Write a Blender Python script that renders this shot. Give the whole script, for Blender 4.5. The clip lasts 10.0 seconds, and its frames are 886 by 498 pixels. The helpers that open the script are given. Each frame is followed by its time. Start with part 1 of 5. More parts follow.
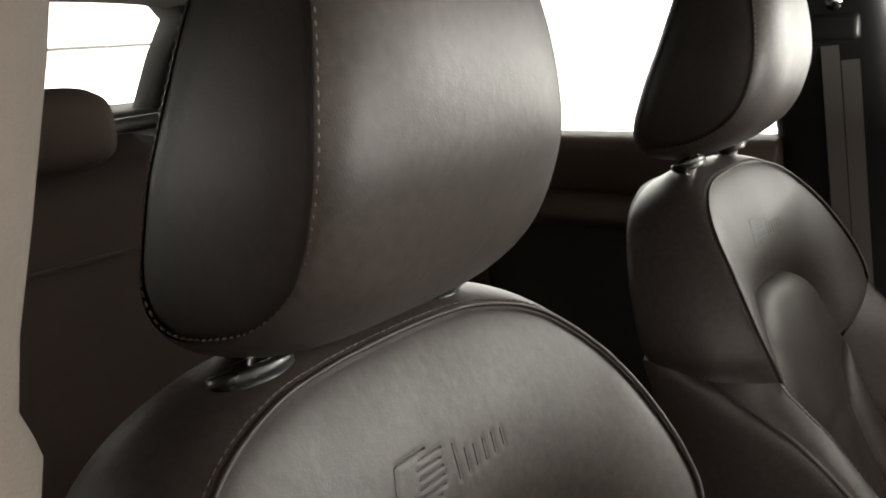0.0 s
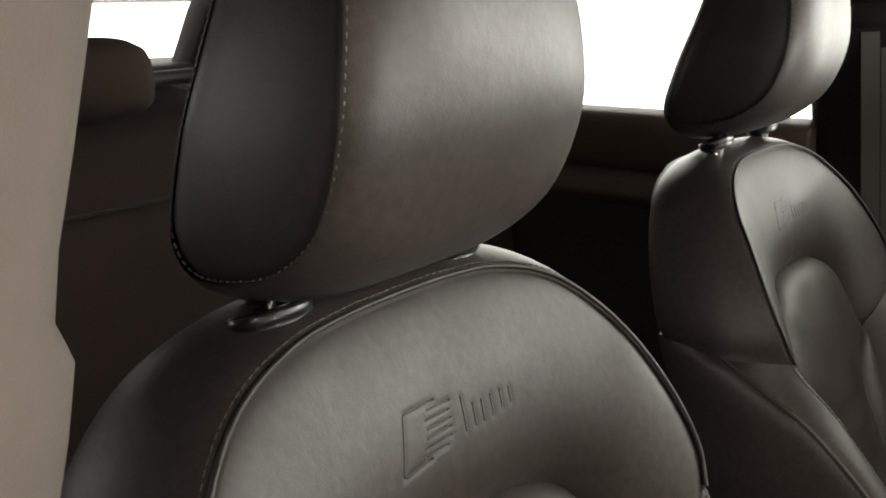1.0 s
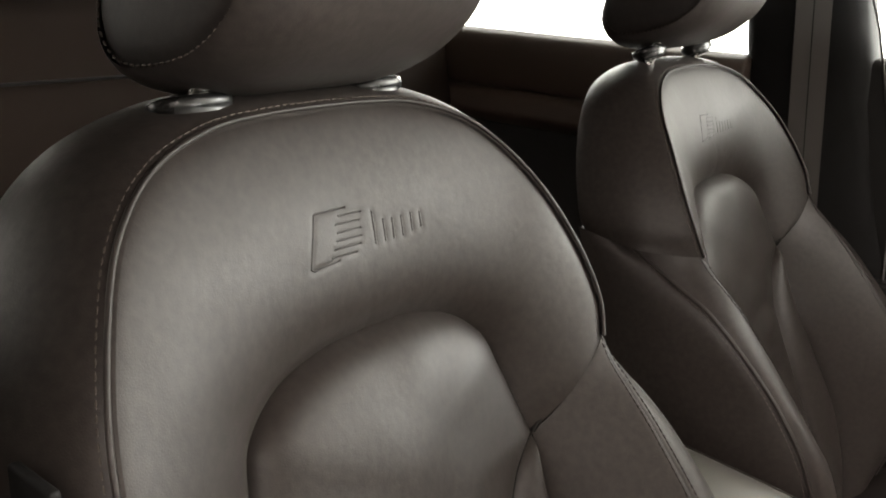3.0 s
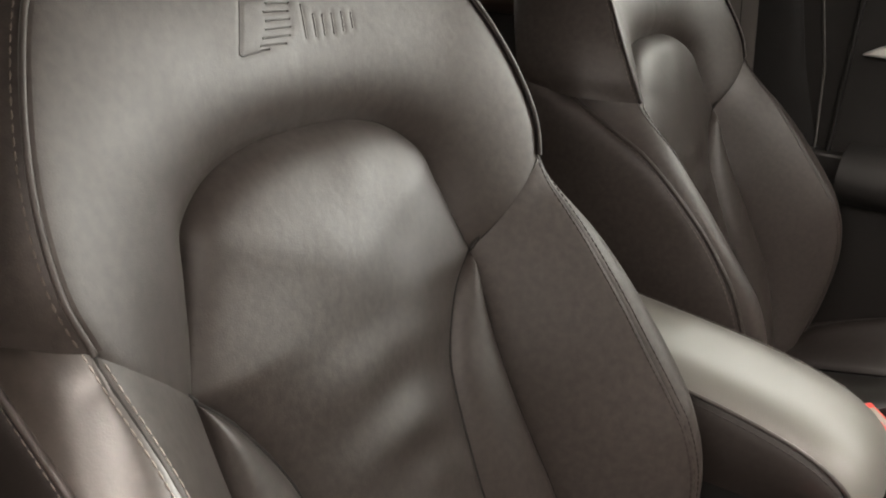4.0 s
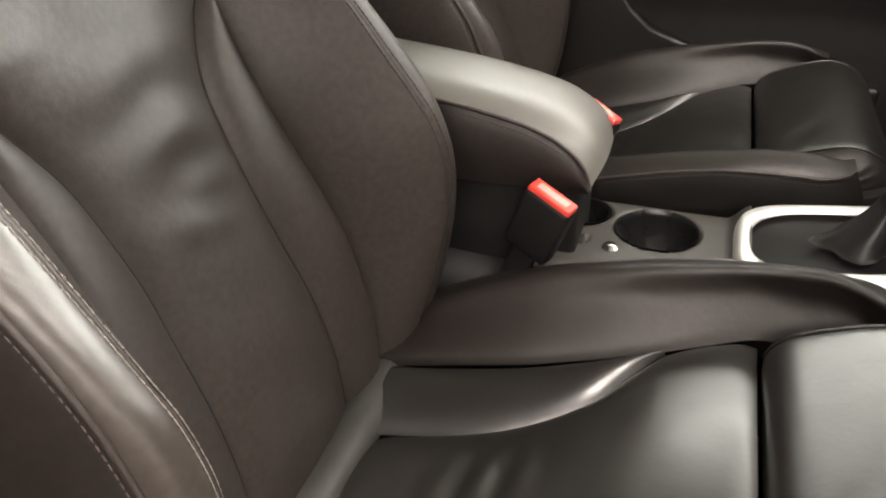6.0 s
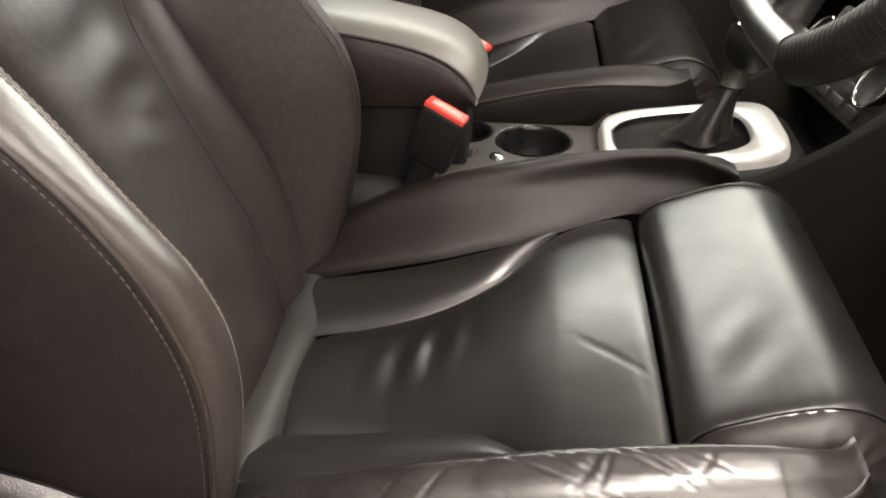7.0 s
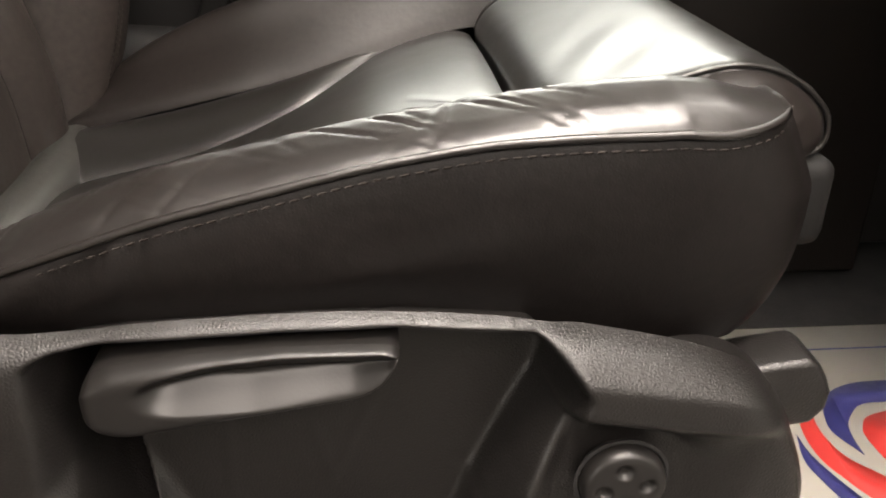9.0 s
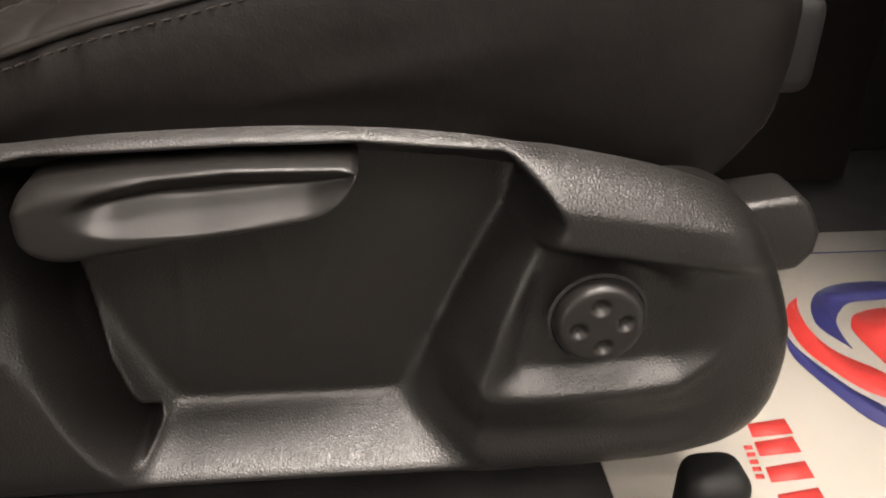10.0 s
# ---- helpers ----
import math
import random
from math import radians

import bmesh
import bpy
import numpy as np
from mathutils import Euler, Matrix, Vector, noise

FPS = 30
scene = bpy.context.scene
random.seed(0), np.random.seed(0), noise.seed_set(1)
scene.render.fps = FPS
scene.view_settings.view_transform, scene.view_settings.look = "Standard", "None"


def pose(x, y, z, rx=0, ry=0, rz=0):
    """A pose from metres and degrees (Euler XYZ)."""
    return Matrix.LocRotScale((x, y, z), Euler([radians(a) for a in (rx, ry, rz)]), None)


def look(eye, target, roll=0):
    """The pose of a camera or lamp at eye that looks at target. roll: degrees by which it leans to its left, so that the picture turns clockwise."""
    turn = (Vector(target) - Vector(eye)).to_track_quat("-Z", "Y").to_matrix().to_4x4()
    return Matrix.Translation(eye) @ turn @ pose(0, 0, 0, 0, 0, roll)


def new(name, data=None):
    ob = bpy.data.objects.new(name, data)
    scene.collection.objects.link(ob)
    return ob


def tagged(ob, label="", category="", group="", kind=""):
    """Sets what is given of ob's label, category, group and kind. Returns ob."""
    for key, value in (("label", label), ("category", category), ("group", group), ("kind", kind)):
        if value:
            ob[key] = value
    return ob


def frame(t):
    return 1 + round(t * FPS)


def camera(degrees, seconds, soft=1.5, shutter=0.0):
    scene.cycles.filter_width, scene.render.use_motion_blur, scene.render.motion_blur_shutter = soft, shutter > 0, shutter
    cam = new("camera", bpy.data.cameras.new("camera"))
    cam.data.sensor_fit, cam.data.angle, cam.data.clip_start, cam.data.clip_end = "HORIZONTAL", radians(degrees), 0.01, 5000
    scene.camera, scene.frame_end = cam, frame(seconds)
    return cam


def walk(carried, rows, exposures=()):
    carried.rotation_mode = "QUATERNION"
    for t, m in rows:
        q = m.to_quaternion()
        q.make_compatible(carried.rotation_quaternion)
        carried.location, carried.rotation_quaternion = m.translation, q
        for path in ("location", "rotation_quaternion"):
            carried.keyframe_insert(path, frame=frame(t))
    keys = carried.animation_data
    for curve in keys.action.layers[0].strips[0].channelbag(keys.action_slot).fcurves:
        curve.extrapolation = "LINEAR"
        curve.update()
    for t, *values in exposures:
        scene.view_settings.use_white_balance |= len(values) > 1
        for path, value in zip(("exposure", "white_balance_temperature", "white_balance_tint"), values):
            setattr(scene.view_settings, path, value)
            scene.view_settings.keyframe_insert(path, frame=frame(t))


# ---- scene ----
cam = camera(55.1, 10.0, soft=2.0)
PATH = [
    (0, (0.004, -0.351, 1.047), (-1.178, 1.186, 0.558), -3.6),
    (0.5, (-0.011, -0.351, 1.064), (-1.235, 1.154, 0.578), -2.4),
    (1, (0.02, -0.361, 1.044), (-1.207, 1.119, 0.492), -1.0),
    (1.5, (0.052, -0.374, 1.019), (-1.172, 1.11, 0.47), -0.9),
    (2, (0.06, -0.387, 1.007), (-1.137, 1.105, 0.42), 0.3),
    (2.2, (0.058, -0.387, 1.002), (-1.121, 1.12, 0.422), 0.9),
    (3.3, (0.085, -0.39, 0.942), (-1.009, 1.146, 0.275), 4.1),
    (3.5, (0.088, -0.394, 0.926), (-0.972, 1.146, 0.215), 4.3),
    (4, (0.106, -0.405, 0.882), (-0.881, 1.151, 0.105), 3.4),
    (4.5, (0.133, -0.423, 0.833), (-0.748, 1.178, 0.021), 1.3),
    (5, (0.163, -0.442, 0.82), (-0.551, 1.193, -0.084), 1.2),
    (5.5, (0.181, -0.464, 0.802), (-0.374, 1.187, -0.18), 0.5),
    (5.7, (0.193, -0.468, 0.791), (-0.351, 1.172, -0.216), 0.4),
    (6.8, (0.177, -0.603, 0.778), (-0.07, 1.075, -0.282), -0.6),
    (7, (0.155, -0.63, 0.77), (-0.005, 1.058, -0.291), 0.1),
    (7.5, (0.154, -0.67, 0.742), (0.092, 1.07, -0.242), 0.9),
    (8, (0.167, -0.648, 0.67), (0.18, 1.139, -0.228), 1.0),
    (8.5, (0.182, -0.613, 0.574), (0.311, 1.188, -0.286), 1.5),
    (9, (0.189, -0.597, 0.479), (0.36, 1.182, -0.418), 1.0),
    (9.5, (0.194, -0.59, 0.439), (0.395, 1.207, -0.418), 2.0),
    (10, (0.201, -0.604, 0.409), (0.393, 1.138, -0.554), 1.2),
]
EXPOSURES = [(0.0, -0.15), (0.5, -0.4), (1.0, -0.2), (2.0, 0.0), (3.5, 0.15), (4.5, 0.48), (5.5, 0.6), (7.0, 0.56), (8.0, 0.62), (8.5, 0.72), (9.0, 0.74), (10.0, 0.69)]
walk(cam, [(t, look(eye, target, roll)) for t, eye, target, roll in PATH], EXPOSURES)

# ---- light ----
world = bpy.data.worlds.new("showroom_air")
scene.world = world
world.use_nodes = True
wbg = world.node_tree.nodes["Background"]
wbg.inputs["Color"].default_value = (1.0, 0.95, 0.88, 1)
wbg.inputs["Strength"].default_value = 0.10


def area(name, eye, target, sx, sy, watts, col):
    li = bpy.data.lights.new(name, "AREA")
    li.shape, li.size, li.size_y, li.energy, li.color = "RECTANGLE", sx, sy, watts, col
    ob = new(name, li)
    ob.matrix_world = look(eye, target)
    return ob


# Unseen fill lamps, placed and tuned to balance seat, trim and armrest tones.
area("fill_lamp", (0.5, -1.7, 1.66), (0.0, 0.3, 0.6), 2.0, 0.7, 37, (1.0, 0.88, 0.79))
area("fill_lamp", (0.4, -0.80, 2.7), (0.25, -0.4, 0.3), 1.6, 0.4, 104, (1.0, 0.90, 0.81))
area("fill_lamp", (1.8, 0.75, 2.1), (0.0, 0.65, 0.5), 1.0, 0.6, 25, (1.0, 0.92, 0.84))
# added lamps: ahead of the windscreen, and past the passenger window, cut by its sill
area("added_lamp", (3.2, 0.2, 0.56), (-0.3, 0.3, 1.0), 1.6, 0.16, 210, (1.0, 0.98, 0.92))
area("added_lamp", (2.1, 3.8, 1.45), (-0.2, 0.5, 0.85), 1.4, 0.14, 74, (0.99, 1.0, 0.96))
area("window_light", (0.36, 1.16, 0.99), (0.2, 0.1, 0.45), 0.95, 0.32, 1.2, (0.96, 1.0, 0.90))


# ---- materials ----
def mat(name, col, rough=0.5, metal=0.0, vary=0.12, vscale=6.0, grain=0.0, gscale=900.0, wrinkle=0.0, wscale=25.0, spec=0.5, kind="noise", rvary=0.07, mottle=0.0):
    m = bpy.data.materials.new(name)
    m.use_nodes = True
    nt = m.node_tree
    n, l = nt.nodes, nt.links
    b = n["Principled BSDF"]
    b.inputs["Metallic"].default_value = metal
    b.inputs["Specular IOR Level"].default_value = spec
    tc = n.new("ShaderNodeTexCoord")
    big = n.new("ShaderNodeTexNoise")
    big.inputs["Scale"].default_value = vscale
    big.inputs["Detail"].default_value = 6
    l.new(tc.outputs["Object"], big.inputs["Vector"])
    ramp = n.new("ShaderNodeMapRange")
    ramp.inputs["From Min"].default_value, ramp.inputs["From Max"].default_value = 0.3, 0.7
    ramp.inputs["To Min"].default_value, ramp.inputs["To Max"].default_value = 1 - vary, 1 + vary
    l.new(big.outputs["Fac"], ramp.inputs["Value"])
    mul = n.new("ShaderNodeVectorMath")
    mul.operation = "SCALE"
    mul.inputs[0].default_value = col
    l.new(ramp.outputs["Result"], mul.inputs["Scale"])
    l.new(mul.outputs["Vector"], b.inputs["Base Color"])
    rr = n.new("ShaderNodeMapRange")
    rr.inputs["From Min"].default_value, rr.inputs["From Max"].default_value = 0.1, 0.9
    rr.inputs["To Min"].default_value, rr.inputs["To Max"].default_value = max(0.02, rough - rvary), rough + rvary
    med = n.new("ShaderNodeTexNoise")
    med.inputs["Scale"].default_value = vscale * 4
    med.inputs["Detail"].default_value = 1.5
    l.new(tc.outputs["Object"], med.inputs["Vector"])
    l.new(med.outputs["Fac"], rr.inputs["Value"])
    l.new(rr.outputs["Result"], b.inputs["Roughness"])
    prev = None
    if mottle:
        mo = n.new("ShaderNodeTexNoise")
        mo.inputs["Scale"].default_value = 150
        mo.inputs["Detail"].default_value = 3
        l.new(tc.outputs["Object"], mo.inputs["Vector"])
        mr = n.new("ShaderNodeMapRange")
        mr.inputs["From Min"].default_value, mr.inputs["From Max"].default_value = 0.3, 0.7
        mr.inputs["To Min"].default_value, mr.inputs["To Max"].default_value = 1 - mottle, 1 + mottle
        l.new(mo.outputs["Fac"], mr.inputs["Value"])
        both = n.new("ShaderNodeMath")
        both.operation = "MULTIPLY"
        l.new(ramp.outputs["Result"], both.inputs[0])
        l.new(mr.outputs["Result"], both.inputs[1])
        l.new(both.outputs["Value"], mul.inputs["Scale"])
        prev = n.new("ShaderNodeBump")
        prev.inputs["Strength"].default_value = mottle * 0.7
        prev.inputs["Distance"].default_value = 0.0012
        l.new(mo.outputs["Fac"], prev.inputs["Height"])
    if wrinkle:
        w = n.new("ShaderNodeTexNoise")
        w.inputs["Scale"].default_value = wscale
        w.inputs["Detail"].default_value = 5
        w.inputs["Distortion"].default_value = 0.6
        l.new(tc.outputs["Object"], w.inputs["Vector"])
        bw = n.new("ShaderNodeBump")
        bw.inputs["Strength"].default_value = wrinkle
        bw.inputs["Distance"].default_value = 0.004
        l.new(w.outputs["Fac"], bw.inputs["Height"])
        if prev:
            l.new(prev.outputs["Normal"], bw.inputs["Normal"])
        prev = bw
    if grain:
        if kind == "voronoi":
            g = n.new("ShaderNodeTexVoronoi")
            g.feature = "DISTANCE_TO_EDGE"
            g.inputs["Scale"].default_value = gscale
            out = g.outputs["Distance"]
        else:
            g = n.new("ShaderNodeTexNoise")
            g.inputs["Scale"].default_value = gscale
            g.inputs["Detail"].default_value = 2
            out = g.outputs["Fac"]
        l.new(tc.outputs["Object"], g.inputs["Vector"])
        bg = n.new("ShaderNodeBump")
        bg.inputs["Strength"].default_value = grain
        bg.inputs["Distance"].default_value = 0.0008
        l.new(out, bg.inputs["Height"])
        if prev:
            l.new(prev.outputs["Normal"], bg.inputs["Normal"])
        prev = bg
    if prev:
        l.new(prev.outputs["Normal"], b.inputs["Normal"])
    return m


# One seat leather in several tones, set to how each face is lit.
LEATHER = mat("leather", (0.0305, 0.0247, 0.0222), 0.46, vary=0.12, vscale=5, grain=0.13, gscale=620, wrinkle=0.17, wscale=13, kind="voronoi", spec=0.36, mottle=0.22)
LEATHER_WORN = mat("leather_worn", (0.0135, 0.0124, 0.0114), 0.32, vary=0.25, vscale=7, grain=0.03, gscale=620, wrinkle=0.12, wscale=19, kind="voronoi", spec=0.85, rvary=0.05, mottle=0.1)
LEATHER_CREASED = mat("leather_creased", (0.0105, 0.0082, 0.0074), 0.35, vary=0.16, vscale=9, grain=0.03, gscale=620, wrinkle=0.1, wscale=20, kind="voronoi", spec=0.95, rvary=0.06, mottle=0.22)
# Same leather darkened for the shade on outward-facing cushion sides.
LEATHER_SHADED = mat("leather_shaded_flank", (0.0064, 0.0051, 0.0047), 0.5, vary=0.18, vscale=6, grain=0.14, gscale=600, wrinkle=0.45, wscale=12, kind="voronoi", spec=0.26, mottle=0.22)
# Darker copy of the leather; paints shade on headrest and armrest sides.
LEATHER_SHADED_SIDE = mat("leather_shaded_side", (0.0175, 0.0135, 0.0121), 0.5, vary=0.14, vscale=6, grain=0.13, gscale=600, wrinkle=0.14, wscale=9, kind="voronoi", spec=0.4, mottle=0.22)
LEATHER_BOLSTER = mat("leather_bolster", (0.032, 0.0258, 0.0228), 0.36, vary=0.2, vscale=9, grain=0.06, gscale=620, wrinkle=0.12, wscale=20, kind="voronoi", spec=0.9, rvary=0.06, mottle=0.22)
# Dim copy of the leather, with shade put into its base colour.
LEATHER_SHADED_INNER = mat("leather_shaded_inner", (0.0132, 0.0104, 0.0094), 0.45, vary=0.16, vscale=7, grain=0.1, gscale=620, wrinkle=0.16, wscale=12, kind="voronoi", spec=0.4, mottle=0.22)
# Base colour lightened to paint in the strong light on the armrest top.
LEATHER_LIT_ARM = mat("leather_lit_armrest", (0.135, 0.131, 0.120), 0.37, vary=0.1, vscale=6, grain=0.08, gscale=620, wrinkle=0.06, wscale=11, kind="voronoi", spec=0.6, rvary=0.05)
LEATHER_BOOT = mat("boot_leather", (0.006, 0.0056, 0.0053), 0.45, spec=0.28, vary=0.12, vscale=20, grain=0.1, gscale=700, kind="voronoi")
COLLAR = mat("collar_plastic", (0.008, 0.0078, 0.0078), 0.28, vary=0.08, rvary=0.05)
THREAD = mat("thread", (0.022, 0.018, 0.0162), 0.8, spec=0.2)
DISPLAY = mat("display_gloss", (0.02, 0.02, 0.019), 0.07, spec=0.9, vary=0.05, rvary=0.02)
FLANK = mat("matte_black_plastic", (0.0085, 0.0072, 0.0064), 0.85, spec=0.15, vary=0.2, grain=0.2, gscale=500)
SEAM_DARK = mat("painted_seam_shade", (0.011, 0.0092, 0.0085), 0.7, spec=0.2)
PAD_GREY = mat("grey_pad", (0.034, 0.033, 0.030), 0.45, vary=0.2, vscale=25, grain=0.2, gscale=500)
THREAD_BROWN = mat("brown_thread", (0.09, 0.074, 0.065), 0.7, spec=0.2)
# Paler thread for the near crest, where light catches the stitches.
THREAD_LIT = mat("lit_thread", (0.15, 0.132, 0.118), 0.6)
PLASTIC = mat("grained_plastic", (0.0100, 0.0088, 0.0083), 0.38, spec=0.62, vary=0.14, grain=0.45, gscale=520, kind="voronoi")
PLASTIC_SMOOTH = mat("smooth_plastic", (0.012, 0.0108, 0.0102), 0.36, vary=0.06, grain=0.05, gscale=900)
PLASTIC_DARK = mat("dark_plastic", (0.0062, 0.0059, 0.0058), 0.65, spec=0.3, vary=0.1, grain=0.2, gscale=500)
DOORCARD = mat("door_card_vinyl", (0.0055, 0.0046, 0.0041), 0.65, vary=0.12, grain=0.25, gscale=500, kind="voronoi")
CONSOLE = mat("console_plastic", (0.042, 0.039, 0.0355), 0.45, vary=0.08, grain=0.2, gscale=600)
CHROME = mat("chrome", (0.75, 0.74, 0.72), 0.12, 1.0, vary=0.04, rvary=0.04)
SILVER = mat("satin_silver", (0.82, 0.82, 0.80), 0.36, 0.6, vary=0.0, rvary=0.0)
RED = mat("red_button", (0.75, 0.06, 0.045), 0.35, vary=0.06)
CARPET = mat("carpet", (0.014, 0.013, 0.013), 0.95, vary=0.3, vscale=30, grain=0.6, gscale=400)
WEB = mat("belt_webbing", (0.085, 0.078, 0.072), 0.7, vary=0.1, grain=0.4, gscale=500)
BROWN = mat("brown_vinyl", (0.062, 0.043, 0.033), 0.55, vary=0.12, grain=0.2, gscale=500, kind="voronoi")
HEADLINER = mat("headliner", (0.066, 0.053, 0.043), 0.95, vary=0.06, vscale=20, grain=0.3, gscale=800)
# White paper greyed and warmed in its base for the shade on it.
PAPER = mat("paper", (0.365, 0.34, 0.30), 0.75, vary=0.05, vscale=9, wrinkle=0.15, wscale=12)
INK_RED = mat("red_ink", (0.62, 0.045, 0.04), 0.6, vary=0.08, vscale=40)
INK_BLUE = mat("blue_ink", (0.03, 0.03, 0.14), 0.6, vary=0.08, vscale=40)
# Unseen room surfaces, kept dark to cut light bounced onto the seat sides.
WALL = mat("painted_wall", (0.16, 0.15, 0.135), 0.8, vary=0.03, vscale=2)
CONCRETE = mat("showroom_floor", (0.09, 0.083, 0.076), 0.45, vary=0.1, vscale=2)
PANEL_GREY = mat("control_panel_plastic", (0.014, 0.0132, 0.0122), 0.45, vary=0.06, grain=0.1, gscale=700)
REARCLOTH = mat("rear_leather", (0.022, 0.0143, 0.011), 0.85, spec=0.2, vary=0.1, grain=0.15, gscale=600, wrinkle=0.1, wscale=10, kind="voronoi")


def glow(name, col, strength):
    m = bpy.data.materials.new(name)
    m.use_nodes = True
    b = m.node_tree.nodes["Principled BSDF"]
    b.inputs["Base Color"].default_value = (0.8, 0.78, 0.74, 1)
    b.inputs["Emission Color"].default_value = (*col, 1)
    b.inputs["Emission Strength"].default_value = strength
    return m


# Emission stands in for the overbright view through the far windows.
GLOW_SIDE = glow("glowing_side_backdrop", (1.0, 0.99, 0.90), 8.0)
# Unseen glow added ahead of the car to fill the seat fronts.
GLOW_FRONT = glow("glowing_front_backdrop", (1.0, 0.94, 0.85), 0.5)
# Unseen glow added on the driver's side to lift the near bolster.
GLOW_DOOR = glow("glowing_door_backdrop", (1.0, 0.93, 0.83), 0.6)
# The rear wall's brightness is emission, put in for the light on it.
GLOW_REAR = glow("glowing_rear_backdrop", (1.0, 0.95, 0.87), 2.0)


# ---- mesh helpers ----
def cr(pts, n):
    """n points evenly along a smooth curve through pts."""
    p = np.array(pts, float)
    q = np.vstack([2 * p[0] - p[1], p, 2 * p[-1] - p[-2]])
    out = []
    for i in range(1, len(q) - 2):
        t = np.linspace(0, 1, 24, endpoint=False)[:, None]
        a, b, c, d = q[i - 1], q[i], q[i + 1], q[i + 2]
        out.append(0.5 * (2 * b + (c - a) * t + (2 * a - 5 * b + 4 * c - d) * t * t + (3 * b - a - 3 * c + d) * t ** 3))
    out = np.vstack(out + [p[-1:]])
    s = np.r_[0, np.cumsum(np.linalg.norm(np.diff(out, axis=0), axis=1))]
    w = np.linspace(0, s[-1], n)
    return np.stack([np.interp(w, s, out[:, k]) for k in range(p.shape[1])], 1)


def data(name, verts, faces, smooth=True):
    me = bpy.data.meshes.new(name)
    me.from_pydata([tuple(map(float, v)) for v in verts], [], faces)
    me.update()
    if smooth:
        me.polygons.foreach_set("use_smooth", [True] * len(me.polygons))
    return me


def sheet(P, wrap_u=False, wrap_v=False, cap=False):
    """Vertices and quads of a grid of points."""
    nu, nv = P.shape[:2]
    f = []
    for i in range(nu if wrap_u else nu - 1):
        for j in range(nv if wrap_v else nv - 1):
            a, b = (i + 1) % nu, (j + 1) % nv
            f.append((i * nv + j, a * nv + j, a * nv + b, i * nv + b))
    if cap:
        f.append(tuple(range(nv - 1, -1, -1)))
        f.append(tuple((nu - 1) * nv + j for j in range(nv)))
    return P.reshape(-1, 3), f


def join(pieces):
    v, f, o = [], [], 0
    for a, b in pieces:
        v.extend(a)
        f.extend(tuple(k + o for k in q) for q in b)
        o += len(a)
    return v, f


def tube(pts, r, n=8):
    p = np.array(pts, float)
    t = np.gradient(p, axis=0)
    t /= np.linalg.norm(t, axis=1)[:, None] + 1e-9
    up = np.array([0.31, 0.2, 0.93])
    a = np.cross(t, up)
    a /= np.linalg.norm(a, axis=1)[:, None] + 1e-9
    b = np.cross(t, a)
    g = np.linspace(0, 2 * np.pi, n, endpoint=False)
    rr = np.broadcast_to(np.asarray(r, float), (len(p),))[:, None, None]
    P = p[:, None] + rr * (np.cos(g)[None, :, None] * a[:, None] + np.sin(g)[None, :, None] * b[:, None])
    return sheet(P, wrap_v=True, cap=True)


def dashes(pts, step, length, r):
    """Stitches along a curve, as short threads."""
    p = np.array(pts, float)
    s = np.r_[0, np.cumsum(np.linalg.norm(np.diff(p, axis=0), axis=1))]
    out = []
    w = step / 2
    while w + length < s[-1]:
        k = np.linspace(w, w + length, 4)
        q = np.stack([np.interp(k, s, p[:, c]) for c in range(3)], 1)
        out.append(tube(q, [r * 0.45, r, r, r * 0.45], 5))
        w += step
    return join(out)


def rbox(lo, hi, r=0.005, seg=3):
    bm = bmesh.new()
    bmesh.ops.create_cube(bm, size=1)
    lo, hi = Vector(lo), Vector(hi)
    for v in bm.verts:
        v.co = Vector([lo[k] + (v.co[k] + 0.5) * (hi[k] - lo[k]) for k in range(3)])
    if r:
        bmesh.ops.bevel(bm, geom=bm.edges[:], offset=r, segments=seg, profile=0.5, affect="EDGES")
    out = [v.co.copy() for v in bm.verts]
    bm.verts.index_update()
    faces = [tuple(v.index for v in f.verts) for f in bm.faces]
    bm.free()
    return np.array(out), faces


def moved(vf, m):
    v, f = vf
    return np.array([m @ Vector(p) for p in v]), f


def lathe(prof, n=32, cap=True):
    """A turned shape about z from (radius, height) rows."""
    p = np.array(prof, float)
    g = np.linspace(0, 2 * np.pi, n, endpoint=False)
    P = np.stack([p[:, :1] * np.cos(g), p[:, :1] * np.sin(g), np.repeat(p[:, 1:], n, 1)], -1)
    return sheet(P, wrap_v=True, cap=cap)


def prism(outline, axis, a, b, r=0.0):
    """An outline of 2D points drawn out along an axis from a to b."""
    bm = bmesh.new()
    def at(p, w):
        q = list(p)
        q.insert(axis, w)
        return bm.verts.new(q)
    lo = [at(p, a) for p in outline]
    hi = [at(p, b) for p in outline]
    n = len(lo)
    bm.faces.new(lo[::-1])
    bm.faces.new(hi)
    for i in range(n):
        bm.faces.new((lo[i], lo[(i + 1) % n], hi[(i + 1) % n], hi[i]))
    bmesh.ops.recalc_face_normals(bm, faces=bm.faces[:])
    if r:
        sharp = [e for e in bm.edges if e.calc_face_angle(0) > 0.6]
        bmesh.ops.bevel(bm, geom=sharp, offset=r, segments=3, profile=0.5, affect="EDGES", clamp_overlap=True)
    bm.verts.index_update()
    out = np.array([v.co[:] for v in bm.verts]), [tuple(v.index for v in f.verts) for f in bm.faces]
    bm.free()
    return out


def thing(name, at, label, category, group="", kind=""):
    ob = new(name)
    ob.location = at
    ob.empty_display_size = 0.05
    return tagged(ob, label, category, group, kind)


